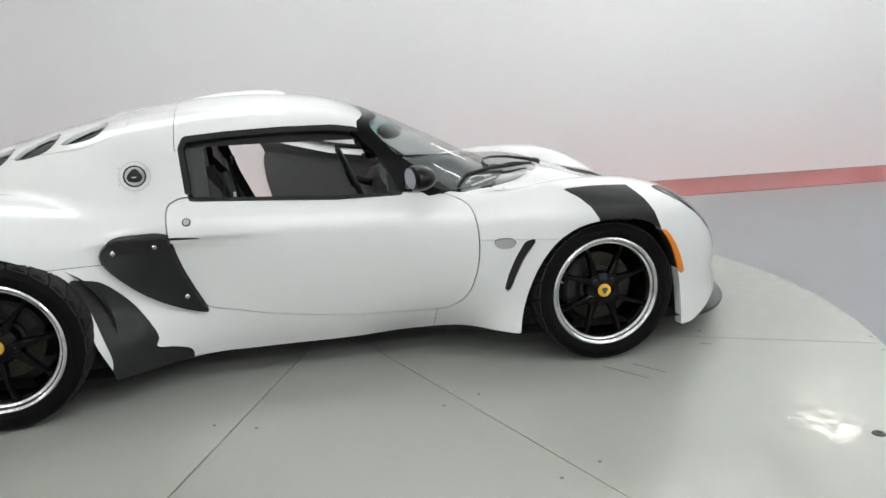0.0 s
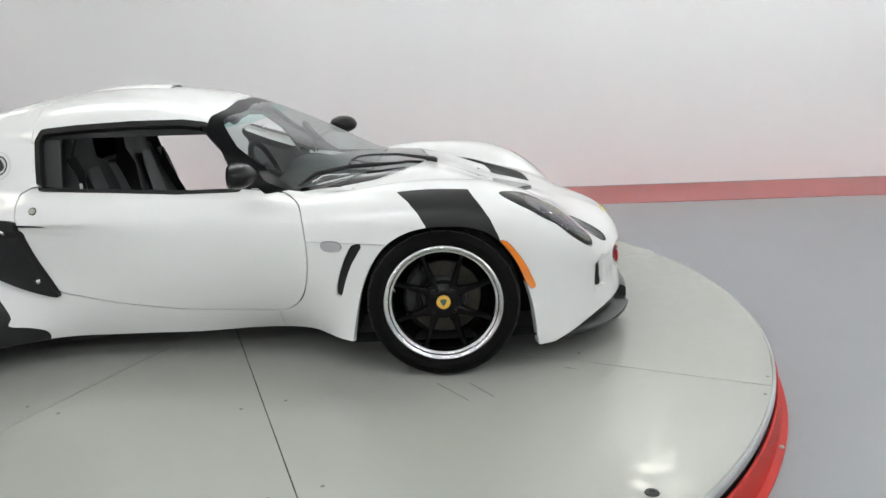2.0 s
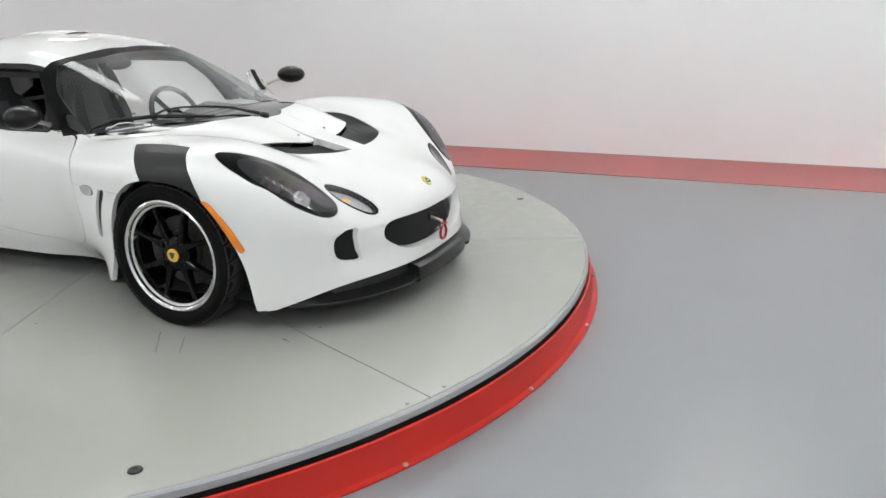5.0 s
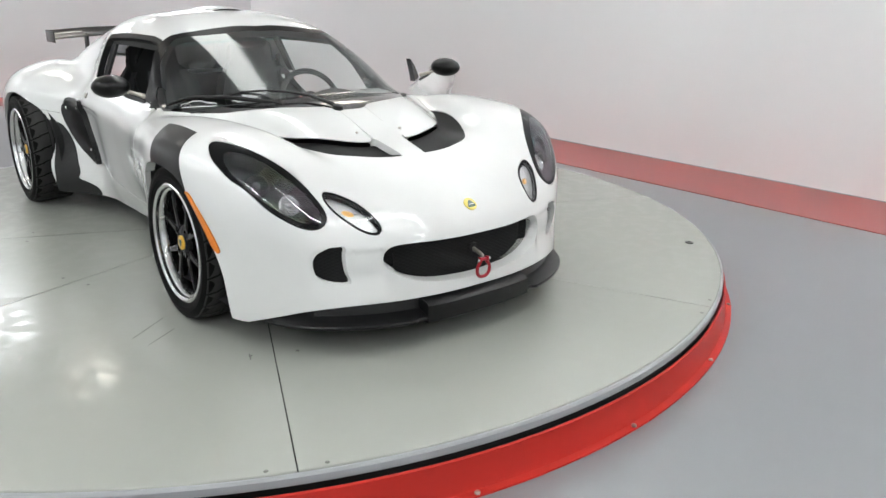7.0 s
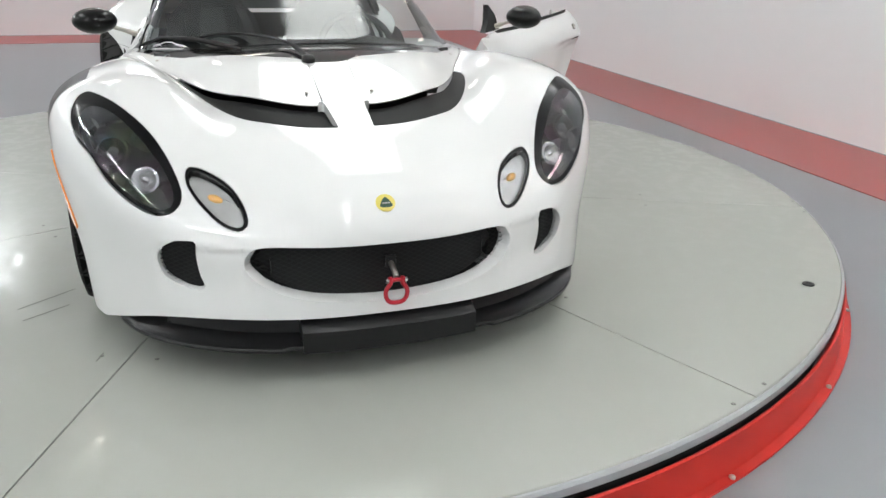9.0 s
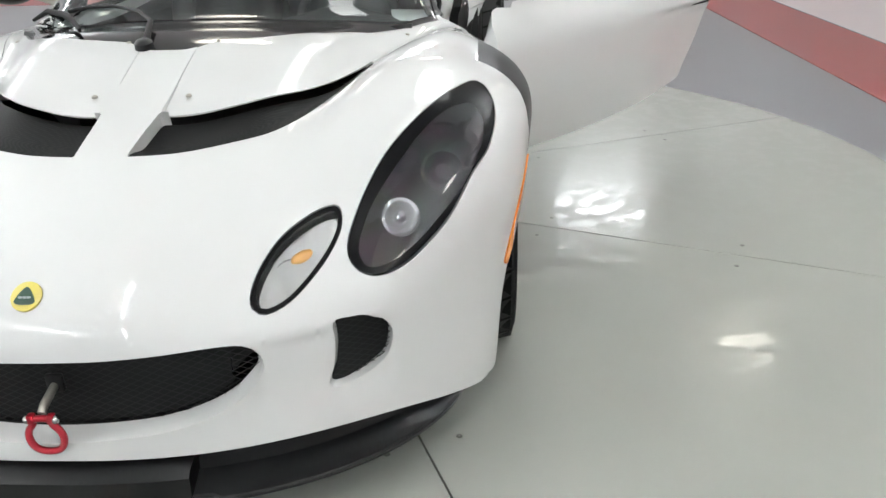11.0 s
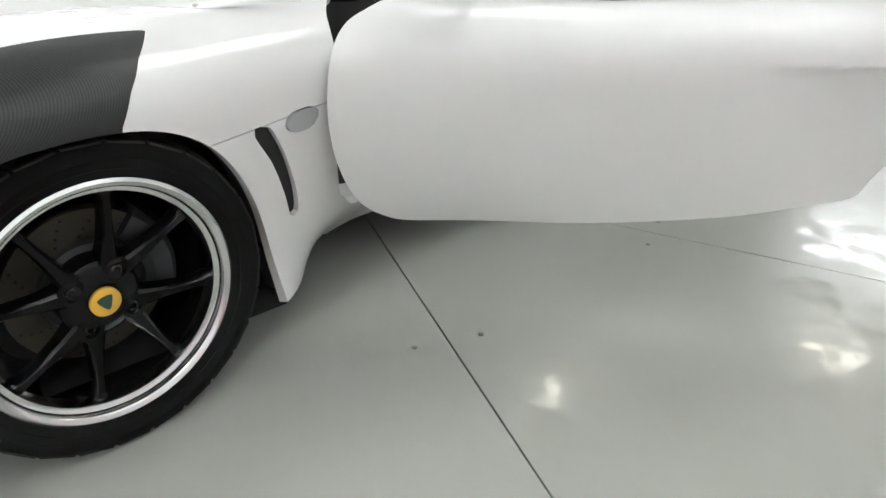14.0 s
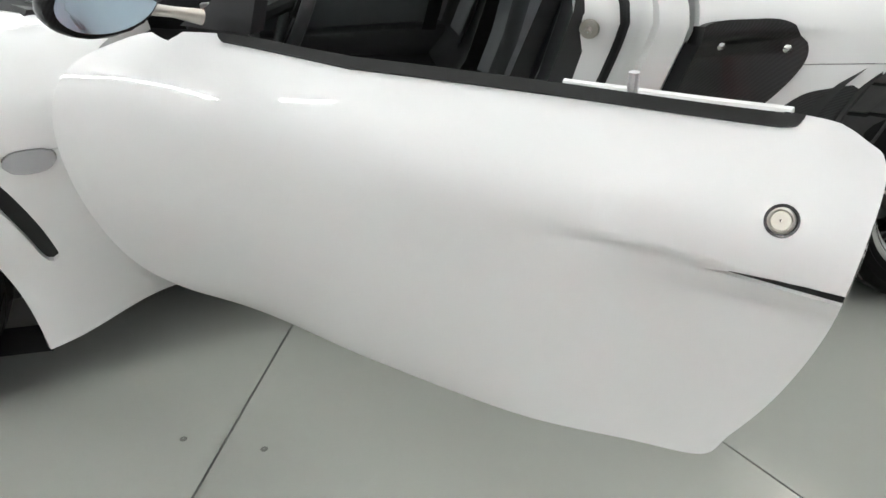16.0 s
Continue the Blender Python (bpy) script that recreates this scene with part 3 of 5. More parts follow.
    box(bm, (2.36, 0.07, 0.05), pose(0, 0, -0.59), 0.02, 3)
    part("diffuser", bm, material, ob, "glowing tube diffuser")
    return ob


def strip_light(length, width, material):
    ob = group_thing("unseen_ceiling_light", "white metal ceiling fitting with a bright tube diffuser", "ceiling light", group="ceiling lights")
    bm = bmesh.new()
    box(bm, (length, width, 0.05), pose(0, 0, -0.025), 0.01)
    part("housing", bm, CEILING_PAINT, ob)
    bm = bmesh.new()
    box(bm, (length - 0.06, width - 0.05, 0.03), pose(0, 0, -0.06), 0.012)
    part("diffuser", bm, material, ob, "glowing diffuser")
    return ob


# Unseen tubes; their places are invented to fill the room with light.
tube_light = hanging_tube(TUBE_GLOW)
tube_light.matrix_world = pose(0, -2.6, CEILING)
for x, y in [(3.4, -2.6), (-3.4, -5.2), (-6.8, -5.2), (0, -5.2), (3.4, -5.2), (6.8, 0), (6.8, -2.6), (6.8, -5.2)]:
    copy_thing(tube_light, pose(x, y, CEILING))
# Wall fill added to brighten the wall; trays keep it off the deck.
wall_fill = fill_uplight(WALL_FILL_GLOW)
wall_fill.matrix_world = pose(0, 2.6, CEILING)
for x, y in [(3.4, 2.6), (6.8, 2.6)]:
    copy_thing(wall_fill, pose(x, y, CEILING))
# Same added tube, dimmed to spare the bonnet.
dim_tube = hanging_tube(DIM_TUBE_GLOW)
dim_tube.matrix_world = pose(3.4, 0, CEILING)
soft_light = strip_light(2.2, 0.75, SOFT_GLOW)
tagged(soft_light, "wide white ceiling panel light above the turntable", "ceiling light", "ceiling lights")
soft_light.matrix_world = pose(-1.0, 0.65, CEILING)
# Stands for a bright source by the end wall, known by its reflections.
end_wall_source = strip_light(0.85, 1.25, END_WALL_GLOW)
tagged(end_wall_source, "large bright white square, standing for an unseen source by the end wall", "ceiling light", "ceiling lights")
end_wall_source.matrix_world = pose(-7.68, 2.49, CEILING)
for x, y in [(-7.68, -0.45), (-7.68, -3.4)]:
    copy_thing(end_wall_source, pose(x, y, CEILING))


def bay_light():
    ob = group_thing("bay_light", "round warm ceiling lamp with a white reflector", "ceiling light", group="bay lights")
    bm = bmesh.new()
    lathe(bm, [(0.08, 0.0), (0.1, -0.05), (0.36, -0.16), (0.35, -0.16), (0.09, -0.06), (0.001, -0.06)], seg=32)
    part("shade", bm, CEILING_PAINT, ob)
    bm = bmesh.new()
    lathe(bm, [(0.31, -0.15), (0.17, -0.17), (0.001, -0.175)], seg=32)
    part("diffuser", bm, BAY_GLOW, ob, "warm glowing diffuser")
    return ob


bay = bay_light()
bay.matrix_world = pose(-5.3, 0.32, CEILING)
for x, y in [(-2.85, -1.25), (5.95, 3.65), (3.1, 3.6), (-3.85, 3.35)]:
    copy_thing(bay, pose(x, y, CEILING))


# ---- the turntable ----
R = 2.471
turntable = group_thing("turntable", "round raised car turntable with pale plates and red skirt", "turntable", pose(0.068, -0.032, 0, 0, 0, -0.15))
bm = bmesh.new()
lathe(bm, [(R - 0.012, -0.012), (R + 0.001, -0.004), (R + 0.006, -0.005), (R + 0.012, -0.012), (R + 0.012, -0.034), (R + 0.004, -0.040), (R - 0.05, -0.040)], seg=180)
part("edge_trim", bm, EDGE_GREY, turntable, "grey steel edge band")
# Dark band put into the open gap in place of its shade.
bm = bmesh.new()
lathe(bm, [(R - 0.004, -0.036), (R - 0.022, -0.10), (R - 0.022, -0.16)], seg=120)
part("gap_shade", bm, DARK, turntable, "dark sheet standing for the shade in the gap under the edge")
bm = bmesh.new()
lathe(bm, [(R + 0.014, -0.054), (R + 0.020, -0.050), (R + 0.026, -0.054), (R + 0.032, -0.150), (R + 0.037, -0.160), (R + 0.061, -0.163), (R + 0.063, -0.168), (R + 0.055, -0.170), (R - 0.01, -0.170)], seg=180)
part("skirt", bm, SKIRT_RED, turntable, "bright red steel skirt with a floor flange")
bm = bmesh.new()
lathe(bm, [(0.001, -0.02), (R - 0.02, -0.02), (R - 0.02, -0.06)], seg=120)
part("deck_base", bm, DARK, turntable)


def wedge_plate():
    """One eighth of the deck, with a narrow joint on both sides."""
    bm = bmesh.new()
    a0, a1, g, r0 = radians(-22.5), radians(22.5), 0.0022, 0.04
    rows = []
    steps = 28
    for rr in (r0, 0.6, 1.3, 2.0, R - 0.004, R):
        row = []
        for i in range(steps + 1):
            a = a0 + (a1 - a0) * i / steps
            x, y = rr * math.cos(a), rr * math.sin(a)
            if i == 0:
                x, y = x - g * math.sin(a), y + g * math.cos(a)
            if i == steps:
                x, y = x + g * math.sin(a), y - g * math.cos(a)
            row.append(bm.verts.new((x, y, 0 if rr < R else -0.003)))
        rows.append(row)
    for a, b in zip(rows, rows[1:]):
        for i in range(steps):
            bm.faces.new((a[i], b[i], b[i + 1], a[i + 1]))
    edge = [e for e in bm.edges if e.is_boundary]
    ext = bmesh.ops.extrude_edge_only(bm, edges=edge)
    for v in ext["geom"]:
        if isinstance(v, bmesh.types.BMVert):
            v.co.z = -0.012
    bmesh.ops.recalc_face_normals(bm, faces=bm.faces)
    me = bpy.data.meshes.new("deck_plate")
    bm.to_mesh(me)
    bm.free()
    me.materials.append(PLATE)
    return me


plate_mesh = wedge_plate()
for i in range(8):
    ob = part_mesh("deck_plate", plate_mesh, turntable)
    ob.matrix_basis = pose(0, 0, 0, 0, 0, 45 * i)
bm = bmesh.new()
lathe(bm, [(0.007, 0.0), (0.0055, 0.0012), (0.001, 0.0012)], seg=14)
screw_mesh = part("screw", bm, SCUFF, turntable)
screw_me = screw_mesh.data
first = True
for i in range(8):
    for rr in (1.087, 1.727, 2.45):
        for side in (-1, 1):
            a = radians(45 * i + 22.5)
            d = 0.081
            x, y = rr * math.cos(a) - side * d * math.sin(a), rr * math.sin(a) + side * d * math.cos(a)
            if first:
                screw_mesh.matrix_basis, first = pose(x, y, 0.0003), False
            else:
                part_mesh("screw", screw_me, turntable).matrix_basis = pose(x, y, 0.0003)
bm = bmesh.new()
lathe(bm, [(0.022, 0.0), (0.020, 0.003), (0.010, 0.003), (0.008, 0.001), (0.001, 0.001)], seg=24)
plug = part("hole_plug", bm, BLACK, turntable, "black round plug in the deck")
plug.matrix_basis = pose(1.692, -1.633, 0.0003)
part_mesh("hole_plug", plug.data, turntable, "black round plug in the deck").matrix_basis = pose(1.699, 1.641, 0.0003)
bm = bmesh.new()
lathe(bm, [(0.009, 0), (0.009, 0.006), (0.005, 0.010), (0.001, 0.010)], seg=12)
bolt = part("floor_bolt", bm, STEEL, turntable, "steel anchor bolt in the flange")
for i in range(24):
    a = radians(15 * i + 4)
    o = bolt if i == 0 else part_mesh("floor_bolt", bolt.data, turntable)
    o.matrix_basis = pose((R + 0.050) * math.cos(a), (R + 0.050) * math.sin(a), -0.164)


# ---- the car: outlines of its panels (left half; side view x,z; top view x,y; front view y,z) ----
ARCH_F = outline([(0.775, 0.02), (0.790, 0.15), (0.818, 0.29), (0.855, 0.405), (0.905, 0.495), (0.965, 0.556), (1.05, 0.598), (1.16, 0.612), (1.29, 0.596), (1.375, 0.540), (1.441, 0.436), (1.49, 0.294), (1.513, 0.13), (1.52, 0.02), (1.4, -0.2), (0.9, -0.2)])
ARCH_R = outline([(-0.775, 0.02), (-0.785, 0.145), (-0.83, 0.26), (-0.868, 0.37), (-0.926, 0.48), (-0.985, 0.555), (-1.06, 0.615), (-1.16, 0.645), (-1.28, 0.625), (-1.38, 0.56), (-1.46, 0.45), (-1.51, 0.30), (-1.53, 0.02), (-1.4, -0.2), (-0.9, -0.2)])
DOOR = outline([(0.50, 0.722), (0.565, 0.704), (0.606, 0.675), (0.624, 0.605), (0.630, 0.505), (0.620, 0.405), (0.592, 0.318), (0.545, 0.265), (0.475, 0.238), (0.291, 0.234), (0.06, 0.246), (-0.164, 0.277), (-0.337, 0.308), (-0.440, 0.330), (-0.470, 0.375), (-0.512, 0.46), (-0.545, 0.56), (-0.559, 0.65), (-0.557, 0.726), (-0.53, 0.750), (-0.47, 0.763), (-0.234, 0.751), (0.094, 0.735), (0.33, 0.735)], 6)
WINDOW = straight([(-0.462, 0.760), (-0.482, 0.940), (-0.470, 0.966), (-0.322, 0.977), (-0.104, 0.984), (0.10, 0.981), (0.185, 0.968), (0.27, 0.88), (0.345, 0.735), (0.094, 0.732), (-0.234, 0.748)])
SCUTTLE = straight([(1.112, -0.1), (1.112, 0.04), (1.098, 0.068), (1.062, 0.115), (1.035, 0.25), (0.99, 0.36), (0.88, 0.46), (0.72, 0.565), (0.607, 0.628), (0.45, 0.60), (0.3, 0.5), (0.3, -0.1)])
HEADLAMP = outline([(1.366, 0.748), (1.440, 0.779), (1.525, 0.768), (1.583, 0.735), (1.650, 0.694), (1.705, 0.642), (1.743, 0.590), (1.759, 0.548), (1.755, 0.518), (1.734, 0.507), (1.693, 0.518), (1.637, 0.541), (1.569, 0.580), (1.484, 0.646), (1.412, 0.704)])
HEADLENS = outline([(1.456, 0.726), (1.492, 0.756), (1.545, 0.749), (1.606, 0.719), (1.674, 0.664), (1.724, 0.607), (1.748, 0.560), (1.748, 0.532), (1.717, 0.531), (1.663, 0.554), (1.588, 0.606), (1.514, 0.660)])
LAMP = outline([(0.491, 0.548), (0.497, 0.522), (0.482, 0.489), (0.450, 0.453), (0.415, 0.426), (0.381, 0.416), (0.358, 0.426), (0.353, 0.448), (0.363, 0.478), (0.390, 0.511), (0.434, 0.537), (0.468, 0.549)])
HEADLAMP, HEADLENS, LAMP = softened(HEADLAMP), softened(HEADLENS), softened(LAMP, 0.03)
VENT_FRONT = arc([(1.040, 0.488), (1.08, 0.489), (1.17, 0.475), (1.27, 0.443), (1.36, 0.402), (1.432, 0.358), (1.484, 0.312), (1.520, 0.245), (1.541, 0.16), (1.549, 0.053)])
LID_EDGE = arc([(1.372, 0.064), (1.373, 0.11), (1.362, 0.18), (1.335, 0.262), (1.285, 0.325), (1.22, 0.377), (1.14, 0.430), (1.075, 0.464), (1.030, 0.480)])
VENT = np.r_[VENT_FRONT, [(1.45, 0.058)], LID_EDGE]
GRILLE = outline([(0.0, 0.383), (0.2, 0.384), (0.31, 0.382), (0.353, 0.371), (0.373, 0.338), (0.36, 0.303), (0.30, 0.263), (0.21, 0.237), (0.10, 0.226), (0.0, 0.222), (-0.10, 0.226), (-0.21, 0.237), (-0.30, 0.263), (-0.36, 0.303), (-0.373, 0.338), (-0.353, 0.371), (-0.31, 0.382), (-0.2, 0.384)], 6)
FOG = outline([(0.489, 0.385), (0.515, 0.389), (0.546, 0.385), (0.577, 0.360), (0.586, 0.331), (0.572, 0.285), (0.535, 0.262), (0.476, 0.257), (0.484, 0.298), (0.489, 0.340)])
MARKER = outline([(1.368, 0.541), (1.394, 0.543), (1.434, 0.496), (1.468, 0.440), (1.494, 0.382), (1.503, 0.352), (1.486, 0.345), (1.459, 0.386), (1.427, 0.440), (1.392, 0.494)])
STRIPE = straight([(1.225, 0.76), (1.260, 0.721), (1.302, 0.677), (1.336, 0.628), (1.366, 0.562), (1.385, 0.50), (1.10, 0.55), (1.098, 0.613), (1.069, 0.660), (1.031, 0.697), (0.985, 0.724), (0.935, 0.76)])
REPEATER = outline([(0.772, 0.531), (0.753, 0.549), (0.698, 0.548), (0.690, 0.528), (0.711, 0.511), (0.754, 0.512)])
GILL = outline([(0.850, 0.537), (0.812, 0.537), (0.790, 0.505), (0.768, 0.460), (0.745, 0.395), (0.733, 0.335), (0.742, 0.324), (0.757, 0.333), (0.776, 0.390), (0.806, 0.462)])
SCOOP = outline([(-0.558, 0.636), (-0.676, 0.640), (-0.755, 0.632), (-0.798, 0.600), (-0.800, 0.551), (-0.735, 0.468), (-0.640, 0.390), (-0.535, 0.335), (-0.450, 0.312), (-0.440, 0.325), (-0.48, 0.39), (-0.52, 0.48), (-0.545, 0.56)], 6)
GUARD = outline([(-0.905, 0.505), (-0.850, 0.500), (-0.795, 0.475), (-0.715, 0.395), (-0.658, 0.312), (-0.628, 0.247), (-0.637, 0.211), (-0.575, 0.190), (-0.518, 0.160), (-0.53, 0.115), (-0.66, 0.095), (-0.79, 0.10), (-0.785, 0.20), (-0.815, 0.30), (-0.855, 0.405)], 6)


def half(test=None):
    return lambda x, y, z: -y


base = surface(car_shape, (-1.95, -0.05, 0.06), (2.0, 0.93, 1.16), 0.0125)
base = clip(base, lambda x, y, z: -y)
base = clip(base, lambda x, y, z: 0.124 + 0.022 * ramp((x - 0.35) / 0.3) - 0.042 * ramp((x - 1.0) / 0.3) - z)
base = cut(base, from_side(ARCH_F))
base = cut(base, from_side(ARCH_R))

car = group_thing("sports_car", "white two-seat sports coupe with carbon trim and one door open", "car")


def both(name, panel, material, label="", rim=0.0, parent=None, **k):
    """The same panel on both sides of the car."""
    out = []
    for p in (panel, mirrored(panel)):
        out.append(part_mesh(name, sheet_mesh(name, p, material, rim, **k), parent or car, label))
    return out


def centred(name, panel, material, label="", rim=0.0, parent=None, **k):
    whole = joined(panel, mirrored(panel))
    return part_mesh(name, sheet_mesh(name, whole, material, rim, **k), parent or car, label)


# windscreen, its frame, the side windows
def from_crease(x, y, z):
    """Below zero on the windscreen's own surface, above zero on the roof and sides behind it."""
    ay = np.abs(y)
    return smax(z - (ROOF(x) - 0.27 * ay * ay), (ay - CABIN_SIDE(x, z)) * 0.92, 0.12) - (x - screen_x(ay, z)) * 0.36


# distance of the glass and frame edges from the crease: along the header by width, down the pillars by height
GLASS_TOP = ([0.0, 0.20, 0.34, 0.44], [-0.016, -0.0085, 0.002, 0.009])
GLASS_SIDE = ([0.70, 0.76, 0.83, 0.89, 0.95, 0.99], [-0.032, -0.018, -0.003, 0.008, 0.009, 0.009])
FRAME_TOP = ([0.0, 0.17, 0.29, 0.38, 0.45, 0.50], [-0.006, 0.001, 0.008, 0.012, 0.020, 0.027])
FRAME_SIDE = ([0.70, 0.74, 0.78, 0.88, 0.93, 0.96, 1.0], [0.020, 0.032, 0.062, 0.060, 0.040, 0.028, 0.020])


def frame_line(y, z, top, side):
    ay = np.abs(y)
    w = ramp((ay - 0.39) / 0.09)
    return np.interp(ay, *top) * (1 - w) + np.interp(z, *side) * w


def pane(x, y, z):
    return np.maximum(np.maximum(from_crease(x, y, z) - frame_line(y, z, GLASS_TOP, GLASS_SIDE), 0.004 - lower_body(x, y, z)), 0.12 - x)


def surround(x, y, z):
    return np.maximum(np.maximum(from_crease(x, y, z) - frame_line(y, z, FRAME_TOP, FRAME_SIDE), 0.003 - lower_body(x, y, z)), 0.09 - x)


screen = clip(base, pane)
rest = cut(base, pane)
on_bonnet = lambda x, y, z: np.maximum(z - 0.80, 0.70 - z)
scuttle = clip(rest, from_top(SCUTTLE, -0.002, on_bonnet))
rest = cut(rest, from_top(SCUTTLE, 0.0, on_bonnet))
frame_panel = clip(rest, surround)
rest = cut(rest, surround)
frame_panel = cut(frame_panel, from_side(WINDOW, 0.0))
rest = cut(rest, from_side(WINDOW, 0.0))
CORNER = straight([(0.175, 0.972), (0.235, 0.958), (0.335, 0.850), (0.425, 0.757), (0.47, 0.738), (0.345, 0.738), (0.27, 0.88)])
corner_seal = clip(rest, from_side(CORNER, 0.004))
rest = cut(rest, from_side(CORNER, 0.004))
seal = clip(rest, from_side(WINDOW, 0.022, lambda x, y, z: 0.772 - z))
rest = cut(rest, from_side(WINDOW, 0.022, lambda x, y, z: 0.772 - z))
# doors
door = clip(rest, from_side(DOOR, -0.0022))
rest = cut(rest, from_side(DOOR, 0.0022))
rest = cut(rest, from_side(WINDOW, 0.013))
door_belt = clip(door, from_side(WINDOW, 0.013))
door = cut(door, from_side(WINDOW, 0.013))

# front: lamps, vents, grille, decals
top_side = lambda x, y, z: 0.40 - z
head = clip(rest, from_top(HEADLAMP, -0.001, top_side))
rest = cut(rest, from_top(HEADLAMP, 0.001, top_side))
head_lens = clip(head, from_top(HEADLENS))
head_rim = cut(head, from_top(HEADLENS))
fwd = lambda x, y, z: 1.5 - x
lamp_all = clip(rest, from_front(LAMP, -0.001, fwd))
rest = cut(rest, from_front(LAMP, 0.001, fwd))
lamp_lens = clip(lamp_all, from_front(LAMP, -0.0075))
lamp_rim = cut(lamp_all, from_front(LAMP, -0.0075))
vent_top = lambda x, y, z: 0.55 - z
vent = clip(rest, from_top(VENT, 0.0, vent_top))
rest = cut(rest, from_top(VENT, 0.0, vent_top))
grille_hole = clip(rest, from_front(GRILLE, 0.0, fwd))
rest = cut(rest, from_front(GRILLE, 0.0, fwd))
fog_hole = clip(rest, from_front(FOG, 0.0, fwd))
rest = cut(rest, from_front(FOG, 0.0, fwd))
marker = clip(rest, from_side(MARKER))
rest = cut(rest, from_side(MARKER, 0.001))
repeater = clip(rest, from_side(REPEATER))
rest = cut(rest, from_side(REPEATER, 0.0015))
gill = clip(rest, from_side(GILL))
rest = cut(rest, from_side(GILL))
stripe = clip(rest, from_side(STRIPE, 0.0, lambda x, y, z: 0.745 - y))
rest = cut(rest, from_side(STRIPE, 0.0, lambda x, y, z: 0.745 - y))
SLOTS = [outline([(-0.957, 0.969), (-0.875, 1.012), (-0.785, 1.040), (-0.812, 1.001), (-0.87, 0.978)], 6), outline([(-1.13, 0.920), (-1.07, 0.972), (-0.980, 1.000), (-0.992, 0.958), (-1.05, 0.930)], 6), outline([(-1.28, 0.868), (-1.23, 0.925), (-1.15, 0.953), (-1.165, 0.912), (-1.21, 0.882)], 6)]
slots = [clip(rest, from_side(k)) for k in SLOTS]
for k in SLOTS:
    rest = cut(rest, from_side(k))
round_mark = lambda r: (lambda x, y, z: np.hypot(x + 0.672, (z - 0.846) * 1.12) - r)
roundel = clip(rest, round_mark(0.078))
scoop = clip(rest, from_side(SCOOP))
rest = cut(rest, from_side(SCOOP))
guard = clip(rest, from_side(GUARD))

# panel joints of the white body
front_white = clip(rest, lambda x, y, z: 0.10 - x)
rear_white = clip(rest, lambda x, y, z: x - 0.10)
roof = clip(rear_white, lambda x, y, z: np.maximum(-0.515 - x, 0.93 - z))
roof_front = clip(front_white, lambda x, y, z: 0.93 - z)
front_white = cut(front_white, lambda x, y, z: 0.93 - z)
rear_white = cut(rear_white, lambda x, y, z: np.maximum(-0.518 - x, 0.93 - z))
roof = joined(roof, roof_front)
sill = joined(clip(rear_white, lambda x, y, z: np.maximum(np.maximum(-0.62 - x, z - 0.345), x - 0.10)), clip(front_white, lambda x, y, z: np.maximum(x - 0.471, z - 0.45)))
rear_white = cut(rear_white, lambda x, y, z: np.maximum(np.maximum(-0.62 - x, z - 0.345), x - 0.10))
front_white = cut(front_white, lambda x, y, z: np.maximum(x - 0.473, z - 0.45))
cover_poly = straight([(-0.70, 1.25), (-0.702, 1.03), (-0.745, 0.995), (-0.86, 0.955), (-1.19, 0.915), (-1.45, 0.86), (-2.1, 0.75), (-2.1, 1.25)])
engine_cover = clip(rear_white, from_side(cover_poly, -0.0018))
rear_white = cut(rear_white, from_side(cover_poly))
nose_low = lambda x, y, z: np.where(x > 1.5, 0.104 + 0.082 * np.maximum(0, 1 - (np.abs(y) / 0.75) ** 6), 0.0) - z
front_white = clip(front_white, nose_low)
# bonnet lids beside the centre spine
lid_poly = np.r_[[(1.372, 0.064)], arc([(1.098, 0.068), (1.062, 0.115), (1.035, 0.25), (0.99, 0.36), (0.88, 0.46), (0.72, 0.565), (0.607, 0.628)], 4), arc([(0.62, 0.648), (0.77, 0.598), (0.92, 0.530), (1.02, 0.486)], 4), LID_EDGE[::-1]]
lid_region = lambda grow: from_top(lid_poly, grow, lambda x, y, z: 0.60 - z)
lid = clip(front_white, lid_region(-0.0018))
front_white = cut(front_white, lid_region(0.0))
lower_front = clip(front_white, lambda x, y, z: np.maximum(z - (0.543 + (0.80 - x) * 0.02), x - 1.0))
front_white = cut(front_white, lambda x, y, z: np.maximum(z - (0.545 + (0.80 - x) * 0.02), x - 1.0))
rear_low = clip(rear_white, lambda x, y, z: np.maximum(np.maximum(z - (0.545 + (-0.8 - x) * 0.10), x + 0.62), -x - 1.06))
rear_white = cut(rear_white, lambda x, y, z: np.maximum(np.maximum(z - (0.547 + (-0.8 - x) * 0.10), x + 0.62), -x - 1.06))

centred("front_body", front_white, WHITE, "glossy white front body shell", 0.035)
near_edge = np.min([np.hypot(lid[0][:, 0] - a[0], lid[0][:, 1] - a[1]) for a in LID_EDGE], axis=0)
lid = (lid[0] - np.array([[0, 0, 0.010]]) * ramp(1 - near_edge / 0.16)[:, None] * ramp((0.46 - lid[0][:, 1:2]) / 0.12), lid[1], lid[2])
both("bonnet_lid", lid, WHITE, "white bonnet access lid", 0.004, skip_centre=False)
both("front_side_panel", lower_front, WHITE, "", 0.02)
both("sill", sill, WHITE, "", 0.02)
centred("rear_body", rear_white, WHITE, "glossy white rear body shell", 0.02)
both("rear_side_panel", rear_low, WHITE, "", 0.02)
centred("roof_panel", roof, WHITE, "white hard top", 0.015)
ws = centred("windscreen", clip(screen, lambda x, y, z: z - 0.985 + 0.10 * y * y), SCREEN, "clear curved windscreen")
ws.visible_shadow = False
